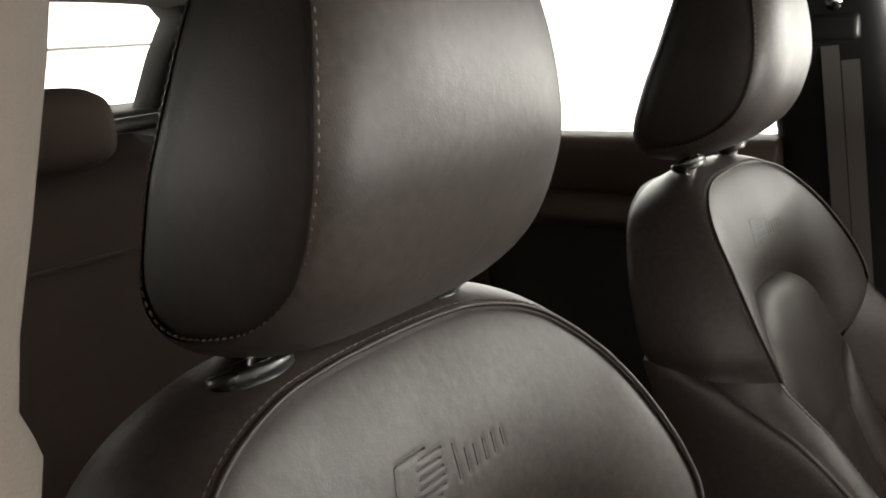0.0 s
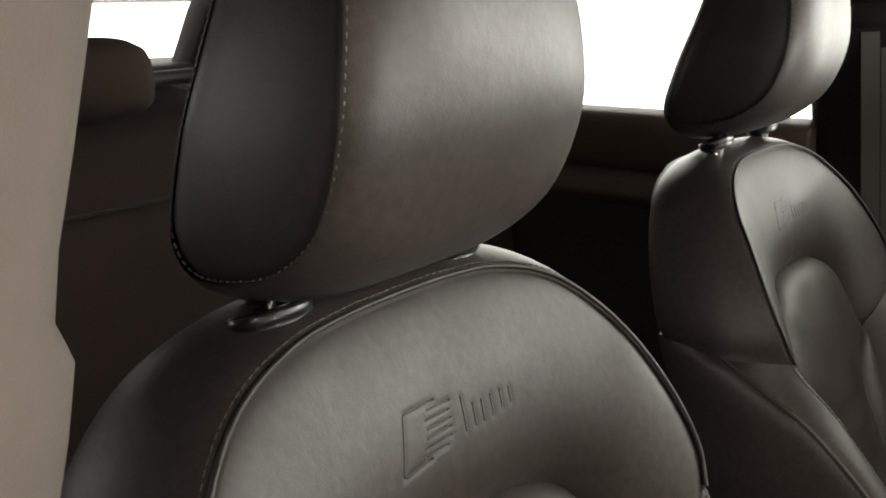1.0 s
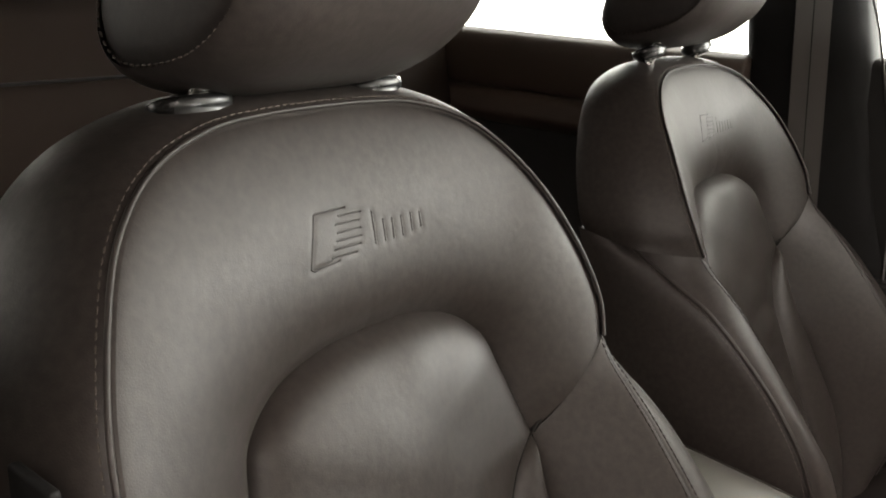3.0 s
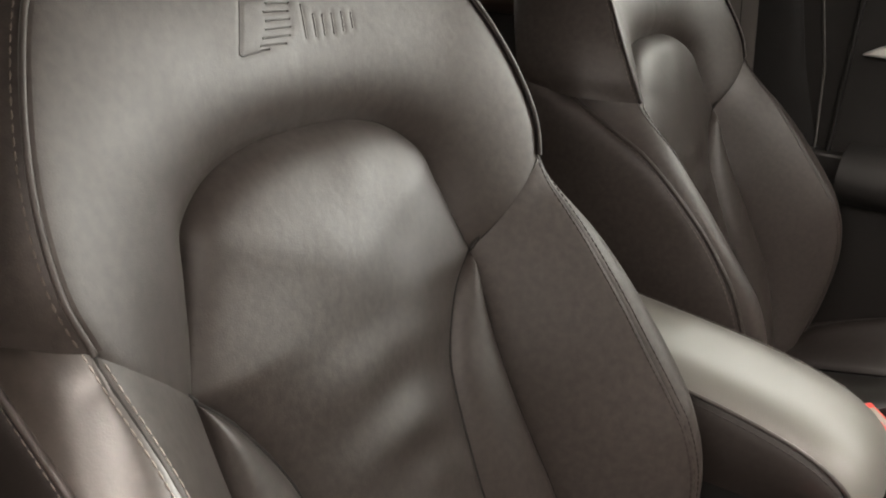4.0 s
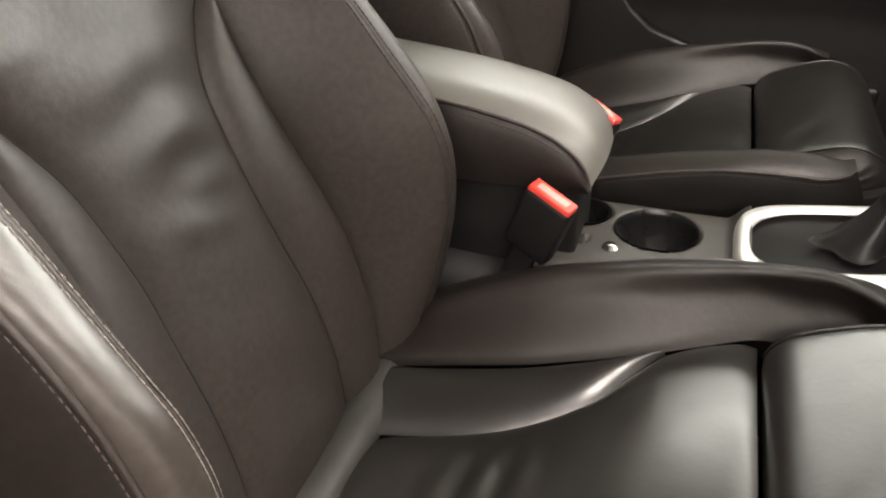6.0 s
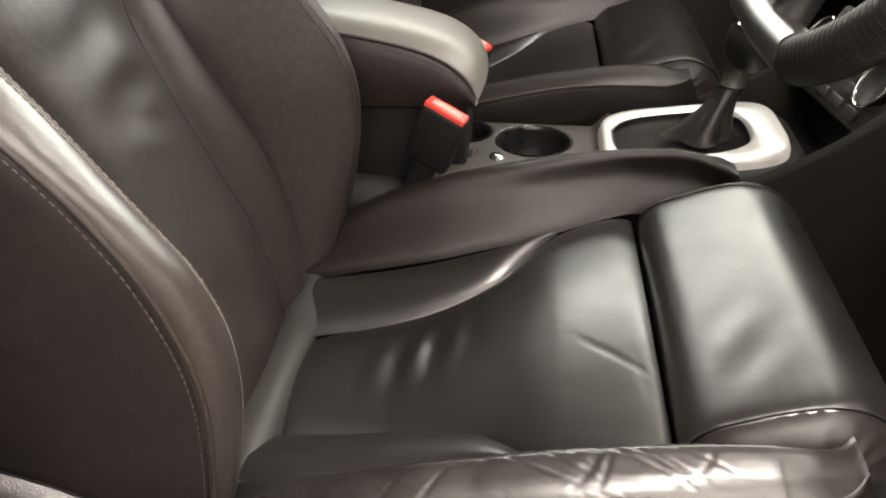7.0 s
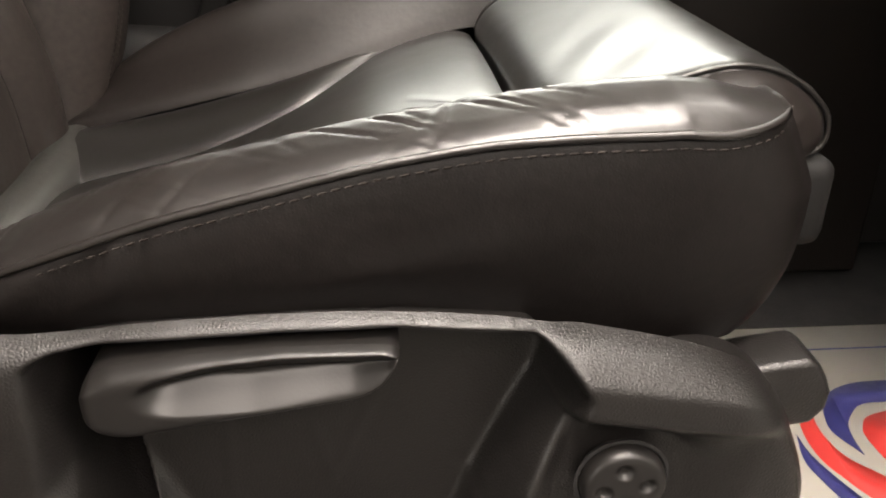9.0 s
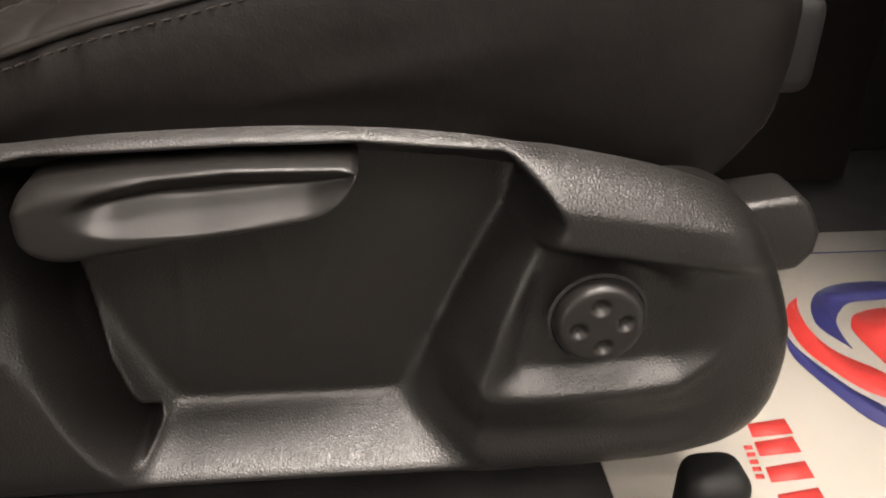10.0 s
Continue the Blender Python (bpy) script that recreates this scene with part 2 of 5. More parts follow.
def part(name, vf, material, parent, label="", smooth=True):
    """One mesh under a thing or a part; vertices come in world metres."""
    at = np.zeros(3)
    o = parent
    while o is not None:
        at = at + np.array(o.location)
        o = o.parent
    me = data(name, np.array(vf[0], float) - at, vf[1], smooth)
    me.materials.append(material)
    ob = new(name, me)
    ob.parent = parent
    return tagged(ob, label)


def single(name, vf, material, label, category, group="", kind="", smooth=True):
    """A thing that is one mesh, with its origin at its own base."""
    v = np.array(vf[0], float)
    base = np.r_[(v[:, :2].min(0) + v[:, :2].max(0)) / 2, v[:, 2].min()]
    me = data(name, v - base, vf[1], smooth)
    me.materials.append(material)
    ob = new(name, me)
    ob.location = base
    return tagged(ob, label, category, group, kind)


def sstep(a, b, x):
    t = np.clip((x - a) / (b - a), 0, 1)
    return t * t * (3 - 2 * t)


def poly_distance(poly, X, Z):
    """Signed distance to a closed outline: minus inside."""
    d = np.full(X.shape, 1e9)
    inside = np.zeros(X.shape, bool)
    n = len(poly)
    for i in range(n):
        (ax, az), (bx, bz) = poly[i], poly[(i + 1) % n]
        ex, ez = bx - ax, bz - az
        t = np.clip(((X - ax) * ex + (Z - az) * ez) / (ex * ex + ez * ez + 1e-12), 0, 1)
        d = np.minimum(d, np.hypot(X - ax - t * ex, Z - az - t * ez))
        cross = ((az > Z) != (bz > Z)) & (X < (bx - ax) * (Z - az) / (bz - az + 1e-12) + ax)
        inside ^= cross
    return np.where(inside, -d, d)


# ---- front seats ----
def mirror(c):
    m = np.array(c, float)[::-1].copy()
    m[:, 1] *= -1
    return m


def strip_r(n):
    return 0.5 - 0.5 * np.cos(np.pi * np.linspace(0, 1, n))


def patch(A, B, nr, bulge=0.0, ga=0.006, wa=0.007, gb=0.006, wb=0.007, ge=0.0, we=0.008, extra=None, half=False):
    """A padded panel between two seams in (along, across, out): it rolls down into the seams at its edges."""
    r = strip_r(nr)[None, :, None]
    P = A[:, None] * (1 - r) + B[:, None] * r
    width = np.linalg.norm(B - A, axis=1)[:, None]
    da, db = width * r[..., 0], width * (1 - r[..., 0])
    h = bulge * np.sin(np.pi * r[..., 0]) - ga * np.exp(-da / wa) - gb * np.exp(-db / wb)
    if ge:
        mid = (A + B) / 2
        s = np.r_[0, np.cumsum(np.linalg.norm(np.diff(mid, axis=0), axis=1))]
        e = np.minimum(s, s[-1] - s)[:, None]
        h = h - ge * np.exp(-e / we)
    P[..., 2] += h
    if extra is not None:
        mask = np.sin(np.pi * r[..., 0] * (0.5 if half else 1)) ** 0.7
        P[..., 2] += extra(P[..., 0], P[..., 1]) * mask
    if half:
        P[..., 2] += (B - A)[:, None, 2] * (np.sin(np.pi / 2 * r[..., 0]) - r[..., 0])
    return P


OUT_LOW = [(-0.01, 0.215, 0.02), (0.03, 0.235, 0.05), (0.071, 0.244, 0.076), (0.14, 0.246, 0.106), (0.192, 0.247, 0.118), (0.25, 0.247, 0.117), (0.296, 0.246, 0.106), (0.33, 0.246, 0.094), (0.364, 0.246, 0.079), (0.396, 0.245, 0.062), (0.423, 0.243, 0.044), (0.45, 0.24, 0.018), (0.477, 0.2365, -0.008), (0.501, 0.2335, -0.030)]
CREST = [(-0.01, 0.195, 0.03), (0.03, 0.204, 0.058), (0.07, 0.209, 0.085), (0.13, 0.212, 0.118), (0.183, 0.213, 0.135), (0.228, 0.213, 0.135), (0.258, 0.213, 0.127), (0.30, 0.212, 0.113), (0.345, 0.211, 0.098), (0.385, 0.210, 0.083), (0.41, 0.209, 0.073), (0.43, 0.209, 0.063), (0.455, 0.21, 0.050), (0.474, 0.212, 0.044)]
OUT_TOP = [(0.474, 0.212, 0.044), (0.505, 0.218, 0.043), (0.55, 0.212, 0.036), (0.60, 0.194, 0.025), (0.64, 0.170, 0.012), (0.67, 0.136, 0.002), (0.687, 0.09, -0.006), (0.692, 0.045, -0.010), (0.693, 0.0, -0.011)]
ARCH = [(0.416, 0.143, 0.008), (0.445, 0.134, 0.006), (0.477, 0.125, 0.004), (0.507, 0.114, 0.003), (0.530, 0.084, 0.0), (0.541, 0.043, -0.001), (0.543, 0.0, -0.002)]
NECK = [(-0.01, 0.090, 0.006), (0.03, 0.090, 0.015), (0.07, 0.088, 0.023), (0.13, 0.085, 0.026), (0.19, 0.082, 0.021), (0.25, 0.080, 0.016), (0.316, 0.086, 0.008), (0.35, 0.096, 0.004), (0.39, 0.119, 0.004), (0.416, 0.143, 0.008)]
INSERT = [(-0.01, 0.158, 0.014), (0.03, 0.160, 0.024), (0.07, 0.161, 0.032), (0.146, 0.160, 0.036), (0.19, 0.156, 0.034), (0.25, 0.147, 0.027), (0.30, 0.141, 0.021), (0.36, 0.142, 0.012), (0.416, 0.143, 0.008)]
WING = [(0.416, 0.143, 0.008), (0.45, 0.178, 0.028), (0.474, 0.212, 0.044)]


def on_panel(P, d, lift, last=False):
    """The line on a panel at distance d from its first (or last) edge, lifted off it."""
    Q = P[:, ::-1] if last else P
    out = []
    for row in Q:
        s = np.r_[0, np.cumsum(np.linalg.norm(np.diff(row, axis=0), axis=1))]
        out.append([np.interp(d, s, row[:, c]) for c in range(3)])
    return np.array(out) + lift


def ridge(s, y, a, b, amp, width):
    """A soft fold along the line from a to b (along, across)."""
    ex, ey = b[0] - a[0], b[1] - a[1]
    t = np.clip(((s - a[0]) * ex + (y - a[1]) * ey) / (ex * ex + ey * ey), 0, 1)
    d = np.hypot(s - a[0] - t * ex, y - a[1] - t * ey)
    return amp * np.exp(-(d / width) ** 2) * (0.55 + 0.45 * np.sin(np.pi * t))


def lumbar(s, y):
    """Soft folds where backs have leaned."""
    ph = (s - 0.32 - 0.07 * y - 0.004 * np.sin(y * 42 + 1) + 0.012 * (y / 0.08) ** 2 * np.sign(y)) * 2 * np.pi / 0.064
    f = 0.0029 * np.cos(ph) * np.exp(-((s - 0.335) / 0.055) ** 2) * np.exp(-((y - 0.005) / 0.066) ** 2)
    f = f + 0.0012 * np.cos((s - 0.25 + 0.35 * y) * 150) * np.exp(-((s - 0.262) / 0.04) ** 2) * np.exp(-((y - 0.02) / 0.05) ** 2)
    return f + 0.0005 * np.sin(s * 60 + y * 47) + 0.0004 * np.sin(s * 31 - y * 75)


# debossed badge: a slanted frame, a stack of bars and upright bars (along, across)
BADGE = [[(0.595, -0.020), (0.593, -0.047), (0.627, -0.034), (0.6265, -0.006)],
         [(0.6215, 0.007), (0.6225, -0.014)], [(0.6165, 0.004), (0.6175, -0.018)], [(0.6115, 0.004), (0.612, -0.018)],
         [(0.6065, 0.003), (0.607, -0.020)], [(0.6015, 0.001), (0.602, -0.024)], [(0.597, -0.004), (0.5975, -0.027)],
         [(0.620, 0.0165), (0.598, 0.0145)], [(0.613, 0.0255), (0.598, 0.024)],
         [(0.612, 0.034), (0.598, 0.0325)], [(0.612, 0.043), (0.598, 0.0415)], [(0.612, 0.0525), (0.599, 0.051)], [(0.611, 0.0615), (0.600, 0.0605)]]


def along(pts, n):
    q = np.array(pts, float)
    s = np.r_[0, np.cumsum(np.linalg.norm(np.diff(q, axis=0), axis=1))]
    w = np.linspace(0, s[-1], n)
    return np.stack([np.interp(w, s, q[:, c]) for c in range(2)], 1)


def deboss(P):
    """Press the badge into a panel."""
    d = np.full(P.shape[:2], 1.0)
    for pts in BADGE:
        for (ax, ay), (bx, by) in zip(pts, pts[1:]):
            ex, ey = bx - ax, by - ay
            t = np.clip(((P[..., 0] - ax) * ex + (P[..., 1] - ay) * ey) / (ex * ex + ey * ey), 0, 1)
            d = np.minimum(d, np.hypot(P[..., 0] - ax - t * ex, P[..., 1] - ay - t * ey))
    P[..., 2] += -0.0006 * np.exp(-(d / 0.0015) ** 2)
    return P


class Frame:
    """A leaning frame of a seat: along, across, out to world metres."""

    def __init__(self, origin, along, out):
        self.o, self.a, self.n = np.array(origin, float), np.array(along, float), np.array(out, float)

    def __call__(self, P):
        P = np.asarray(P, float)
        w = self.o + P[..., 0:1] * self.a + P[..., 2:3] * self.n
        w[..., 1] += P[..., 1]
        return w


def build_seat(name, dx, dy, dz, recline, label, group, near):
    seat = thing(name, (dx + 0.1, dy, 0.03), label, "car seat", group)
    a = radians(recline)
    hinge = (-0.09 + dx, dy, 0.22 + dz)
    bk = Frame(hinge, (-math.sin(a), 0, math.cos(a)), (math.cos(a), 0, math.sin(a)))

    # backrest
    out_low, out_top = cr(OUT_LOW, 48), cr(OUT_TOP, 44)
    arch, neck, insert, wing = cr(ARCH, 44), cr(NECK, 56), cr(INSERT, 56), cr(WING, 12)
    top = np.vstack([out_top, mirror(out_top)[1:]])
    archw = np.vstack([arch, mirror(arch)[1:]])
    archw[:, 1] += 0.006 * sstep(0.42, 0.48, archw[:, 0])
    fine = 4 if near else 2
    top, archw = cr(top, 87 * fine), cr(archw, 87 * fine)
    arch_depth = (0.006 + 0.011 * sstep(0.42, 0.50, archw[:, 0]))[:, None]
    up = patch(top, archw, 34 * fine, 0.007, ga=0.004, wa=0.007, gb=arch_depth, wb=0.015, ge=0.0012)
    up = deboss(up)
    part("shoulder_panel", sheet(bk(up)), LEATHER, seat)
    edge = np.vstack([neck[:-1], arch])
    axis_s = np.minimum(edge[:, 0], 0.44)
    axis = np.stack([axis_s, 0 * axis_s, np.interp(axis_s, [0, 0.05, 0.13, 0.25, 0.32, 0.4, 0.44], [0.012, 0.026, 0.032, 0.0225, 0.0172, 0.0127, 0.012])], 1)
    edgew = np.vstack([edge, mirror(edge)[1:]])
    axisw = np.vstack([axis, mirror(axis)[1:]])
    edgew[:, 1] += 0.006 * sstep(0.42, 0.48, edgew[:, 0])
    cga = 0.007 + 0.010 * sstep(0.42, 0.50, edge[:, 0])
    cga = np.r_[cga, cga[::-1][1:]][:, None]
    cen = patch(edgew, axisw, 40, 0.0, ga=cga, wa=0.010, gb=0, extra=lumbar, half=True)
    part("centre_panel", sheet(bk(cen)), LEATHER, seat, "creased leather centre panel")
    for sgn in (1, -1):
        flip = (lambda c: c) if sgn > 0 else (lambda c: np.array(c) * (1, -1, 1))
        st = patch(cr(NECK, 60), cr(INSERT, 60), 18, 0.006, ga=0.007, wa=0.005, gb=0.007, wb=0.0045)
        part("side_insert", sheet(bk(flip(st))), LEATHER, seat)
        inner = cr(INSERT, 80)
        crest, outer = cr(CREST, 80), cr(OUT_LOW, 80)
        bo = patch(inner, crest, 26, 0.007, ga=0.007, wa=0.005, gb=0.003, wb=0.004, ge=0.0012, we=0.005)
        part("bolster_inner", sheet(bk(flip(bo))), LEATHER, seat)
        thread = THREAD_LIT if near and sgn < 0 else THREAD
        part("stitching", dashes(bk(flip(on_panel(bo, 0.0045, (0, 0, 0.0004), True))), 0.0056, 0.0046, 0.0006), thread, seat)
        bo = patch(crest, outer, 14, 0.0, ga=0.003, wa=0.004, gb=0.003, wb=0.004)
        t = strip_r(14)[None, :]
        bo[..., 1] += 0.006 * np.sin(np.pi * t)
        bo[..., 2] += 0.006 * np.sin(np.pi * t)
        if near and sgn < 0:
            q = bo[..., 0]
            bo[..., 2] += 0.0009 * np.sin((q + t * 0.05) * 300 + 3 * np.sin(q * 61)) * np.exp(-((q - 0.33) / 0.07) ** 2) * np.exp(-((t - 0.55) / 0.25) ** 2)
        part("stitching", dashes(bk(flip(on_panel(bo, 0.0045, (0, 0.0002, 0.0004)))), 0.0056, 0.0046, 0.0006), thread, seat)
        part("bolster_outer", sheet(bk(flip(bo))), LEATHER_BOLSTER if sgn < 0 and near else LEATHER, seat, "worn glossy outer bolster face" if sgn < 0 and near else "")
        # Dark tubes sunk in the seams paint the shade of the grooves.
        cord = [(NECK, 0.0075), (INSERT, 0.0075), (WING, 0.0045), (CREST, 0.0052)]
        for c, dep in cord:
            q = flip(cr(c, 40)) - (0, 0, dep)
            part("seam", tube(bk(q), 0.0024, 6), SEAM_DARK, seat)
    # side bands and rear shell
    band_parts = []
    for full in (cr(OUT_LOW, 70), cr(OUT_TOP, 60)):
        rear = full.copy()
        k = sstep(0.40, 0.6, full[:, 0])
        if full[-1, 1] < 0.01:
            rear[:, 0] += 0.018 * k
        rear[:, 1] = full[:, 1] + 0.016 * k * np.clip(full[:, 1] / 0.2, 0, 1) + 0.006 * (1 - k)
        if full[-1, 1] < 0.01:
            rear[:, 1] += 0.018 * (1 - k)
        rear[:, 0] += 0.05 * np.exp(-np.abs(full[:, 0] - 0.474) / 0.07)
        rear[:, 2] = -0.085
        band = patch(full, rear, 16, 0.0, ga=0, gb=0)
        if full[-1, 1] < 0.01:
            rr = strip_r(16)[None, :]
            bend = np.exp(-np.abs(full[:, 0] - 0.474) / 0.03)[:, None] * (rr - np.clip((rr - 0.45) / 0.55, 0, 1))
            band[..., 1] += 0.026 * bend
        r = strip_r(16)[None, :]
        swell = (0.012 if full[-1, 1] < 0.01 else 0.006) * np.sin(np.pi * r) ** 0.7 - 0.004 * np.exp(-r * 30)
        ny = np.gradient(full[:, 0])
        nsx = -np.gradient(full[:, 1])
        ln = np.hypot(ny, nsx) + 1e-9
        band[..., 1] += (ny / ln)[:, None] * swell
        band[..., 0] += (nsx / ln)[:, None] * swell
        band_parts.append((band, rear))
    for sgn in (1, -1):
        # Near side takes the darker leather for shade; the dimmer far seat does not.
        part("bolster_side", sheet(bk(band_parts[0][0] * (1, sgn, 1))), LEATHER_SHADED_INNER if near else LEATHER, seat)
    tb = np.concatenate([band_parts[1][0], (band_parts[1][0] * (1, -1, 1))[::-1][1:]])
    part("top_band", sheet(bk(tb)), LEATHER, seat)
    rear = np.vstack([band_parts[0][1][:-1], band_parts[1][1]])
    rr = np.linspace(0, 1, 14)[None, :, None]
    sh = rear[:, None] * (1 - rr) + (rear * (1, -1, 1))[:, None] * rr
    sh[..., 2] -= 0.03 * (1 - (2 * rr[..., 0] - 1) ** 4)
    part("back_shell", sheet(bk(sh)), PLASTIC_DARK, seat)
    # piping and seams
    pw = np.vstack([cr(OUT_TOP, 60), mirror(cr(OUT_TOP, 60))[1:]])
    pw[:, 2] -= 0.0006
    part("piping", tube(bk(pw), 0.0017), LEATHER, seat)
    stw = on_panel(tb, 0.0085, (0, 0, 0))
    stw[:, 0] += 0.0004 * sstep(0.5, 0.68, stw[:, 0])
    stw[:, 1] += 0.0004 * np.clip(stw[:, 1] / 0.15, -1, 1)
    part("stitching", dashes(bk(stw), 0.0062, 0.0042, 0.0006), THREAD_BROWN, seat)
    for sgn in (1, -1):
        lw = cr(OUT_LOW, 60) * (1, sgn, 1)
        lw[:, 2] += 0.0005
        part("piping", tube(bk(lw), 0.0024), LEATHER, seat)
        l2 = on_panel(band_parts[0][0] * (1, sgn, 1), 0.008, (0, sgn * 0.0004, 0))
        part("stitching", dashes(bk(l2), 0.0062, 0.0044, 0.0006), THREAD_BROWN, seat)

    # dark threads laid in the badge grooves as painted shade
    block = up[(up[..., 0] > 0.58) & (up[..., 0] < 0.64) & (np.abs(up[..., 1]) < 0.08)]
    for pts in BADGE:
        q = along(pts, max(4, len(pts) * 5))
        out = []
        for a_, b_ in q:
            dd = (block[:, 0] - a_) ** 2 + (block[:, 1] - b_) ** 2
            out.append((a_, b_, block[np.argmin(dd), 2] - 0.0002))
        part("badge_shade_thread", tube(bk(np.array(out)), 0.0008, 6), LEATHER_SHADED_SIDE, seat)

    # headrest
    SIDE = [(-0.2575, 1.078), (-0.2515, 1.05), (-0.2485, 1.02), (-0.2495, 0.988), (-0.2615, 0.951), (-0.2785, 0.928), (-0.309, 0.908), (-0.352, 0.897), (-0.383, 0.899), (-0.397, 0.920), (-0.386, 0.960), (-0.362, 1.019), (-0.342, 1.077), (-0.326, 1.112), (-0.306, 1.134), (-0.283, 1.136), (-0.261, 1.115)]
    loop = cr(SIDE + SIDE[:1], 73)[:-1]
    c0 = np.array([-0.315, 1.02])
    rot = radians(recline - 18)
    piv = np.array([-0.09, 0.22])
    dhz = 0.0 if near else 0.016

    def hr(P):
        q = np.array(P, float)
        x, z = q[..., 0] - piv[0], q[..., 2] - piv[1] + dhz
        q[..., 0] = piv[0] + x * math.cos(rot) - z * math.sin(rot) + dx
        q[..., 2] = piv[1] + x * math.sin(rot) + z * math.cos(rot) + dz
        taper = 1 - 0.15 * np.clip((np.asarray(P)[..., 2] - 0.98) / 0.09, 0, 2) ** 1.6
        q[..., 1] = q[..., 1] * taper + dy
        return q
    HW = 0.103
    ys = HW * np.sin(np.linspace(-np.pi / 2, np.pi / 2, 33))
    tang = np.roll(loop, -1, 0) - np.roll(loop, 1, 0)
    nrm = np.stack([tang[:, 1], -tang[:, 0]], 1)
    nrm /= np.linalg.norm(nrm, axis=1)[:, None]
    if ((loop - c0) * nrm).sum() < 0:
        nrm = -nrm
    ring = []
    for yv in ys:
        e = 1 - abs(yv) / HW
        off = 0.017 * (1 - abs(yv / HW) ** 4.5) - 0.004 * math.exp(-e * HW / 0.004)
        q = loop + nrm * off
        ring.append(np.stack([q[:, 0], np.full(len(q), yv), q[:, 1]], 1))
    part("headrest_pad", sheet(hr(np.array(ring)), wrap_v=True), LEATHER, seat)
    for sgn in (1, -1):
        w = np.linspace(1, 0, 14)
        cap = [np.stack([c0[0] + (loop[:, 0] - c0[0]) * k, np.full(len(loop), sgn * (HW - 0.004 + 0.010 * (1 - k ** 3)) - sgn * 0.003 * (k > 0.99)), c0[1] + (loop[:, 1] - c0[1]) * k], 1) for k in w]
        part("headrest_side", sheet(hr(np.array(cap)), wrap_v=True), LEATHER_SHADED_SIDE, seat, "leather headrest side, toned dark for shade")
        q = c0 + (loop - c0) * 0.955
        c = np.stack([q[:, 0], np.full(len(q), sgn * (HW - 0.0012)), q[:, 1]], 1)
        part("stitching", dashes(hr(np.vstack([c, c[:1]])), 0.0058, 0.0036, 0.0009), THREAD_BROWN, seat)
        post = [(-0.342, sgn * 0.078, 0.86), (-0.331, sgn * 0.078, 0.893), (-0.318, sgn * 0.078, 0.93)]
        part("headrest_post", tube(hr(cr(post, 8)), 0.0065, 16), CHROME, seat, "chrome headrest post")
        col = lathe([(0.001, 0.0035), (0.0095, 0.0035), (0.0105, 0.0015), (0.021, 0.001), (0.024, 0.0018), (0.0268, 0.0008), (0.0275, -0.0015), (0.0272, -0.006), (0.02, -0.012)], 32)
        cv = col[0] * (0.72, 1.0, 1.0)
        cv = np.array([Matrix.Rotation(-a, 3, "Y") @ Vector(p) for p in cv])
        cv = hr(cv + np.array([-0.3415, sgn * 0.078, 0.882]))
        part("guide_collar", (cv, col[1]), COLLAR, seat, "flat black guide collar")

    # cushion
    ca = radians(14)
    cu = Frame(hinge, (math.cos(ca), 0, math.sin(ca)), (-math.sin(ca), 0, math.cos(ca)))
    SEAM = [(0.03, 0.156, 0.007), (0.10, 0.156, 0.003), (0.17, 0.158, 0.002), (0.25, 0.168, 0.002), (0.30, 0.178, 0.003), (0.383, 0.195, 0.004)]
    CURVE = [(0.03, 0.074, -0.015), (0.10, 0.079, -0.020), (0.17, 0.089, -0.018), (0.23, 0.110, -0.010), (0.27, 0.145, -0.003), (0.302, 0.1785, 0.003)]
    seam = cr(SEAM, 60)

    def folds(q, y):
        w = np.exp(-((q - 0.158) / 0.05) ** 2) * np.exp(-((y - 0.006 - 0.25 * (q - 0.158)) / 0.040) ** 2)
        f = w * 0.0034 * np.cos((q - 0.160 - 0.05 * y) * 161)
        c = ridge(q, y, (0.322, -0.036), (0.374, -0.086), -0.0011, 0.0024) + ridge(q, y, (0.366, -0.06), (0.372, -0.115), -0.0008, 0.004)
        return f + c - 0.006 * np.exp(-((q - 0.15) / 0.09) ** 2) * np.exp(-(y / 0.09) ** 2)
    cur = np.vstack([cr(CURVE, 50), seam[seam[:, 0] > 0.303]])
    cur = cr(cur, 170 if near else 70)
    wide = 61 if near else 25
    for c in (1, 2):
        cur[:, c] = np.convolve(np.pad(cur[:, c], wide // 2, mode="edge"), np.hanning(wide + 2)[1:-1] / np.hanning(wide + 2).sum(), "valid")
    pan = patch(cur, cur * (1, -1, 1), 120 if near else 40, 0.012, ga=0.006, wa=0.01, gb=0.006, wb=0.01, ge=0.010, we=0.011, extra=folds)
    part("cushion_panel", sheet(cu(pan)), LEATHER_WORN, seat, "glossy creased leather cushion panel")
    for sgn in (1, -1):
        fl = np.array((1, sgn, 1))
        s2 = seam[seam[:, 0] <= 0.304]
        ins = patch(cr(CURVE, 50), cr(s2, 50), 12, 0.006, ga=0.005, wa=0.006, gb=0.007, wb=0.007)
        part("cushion_insert", sheet(cu(ins * fl)), LEATHER_WORN, seat)
    # extension roll at the front
    prof = np.array([(0.387, -0.03), (0.386, -0.004), (0.393, 0.010), (0.41, 0.021), (0.44, 0.027), (0.47, 0.030), (0.497, 0.029), (0.52, 0.020), (0.537, 0.005), (0.547, -0.013), (0.545, -0.029), (0.53, -0.037), (0.50, -0.042), (0.45, -0.046)])
    pr = cr(prof, 110)
    yy = 0.169 * np.sin(np.linspace(-np.pi / 2, np.pi / 2, 81))
    ext = []
    for yv in yy:
        e = 0.169 - abs(yv)
        kk = 1 - 0.10 * math.exp(-e / 0.006)
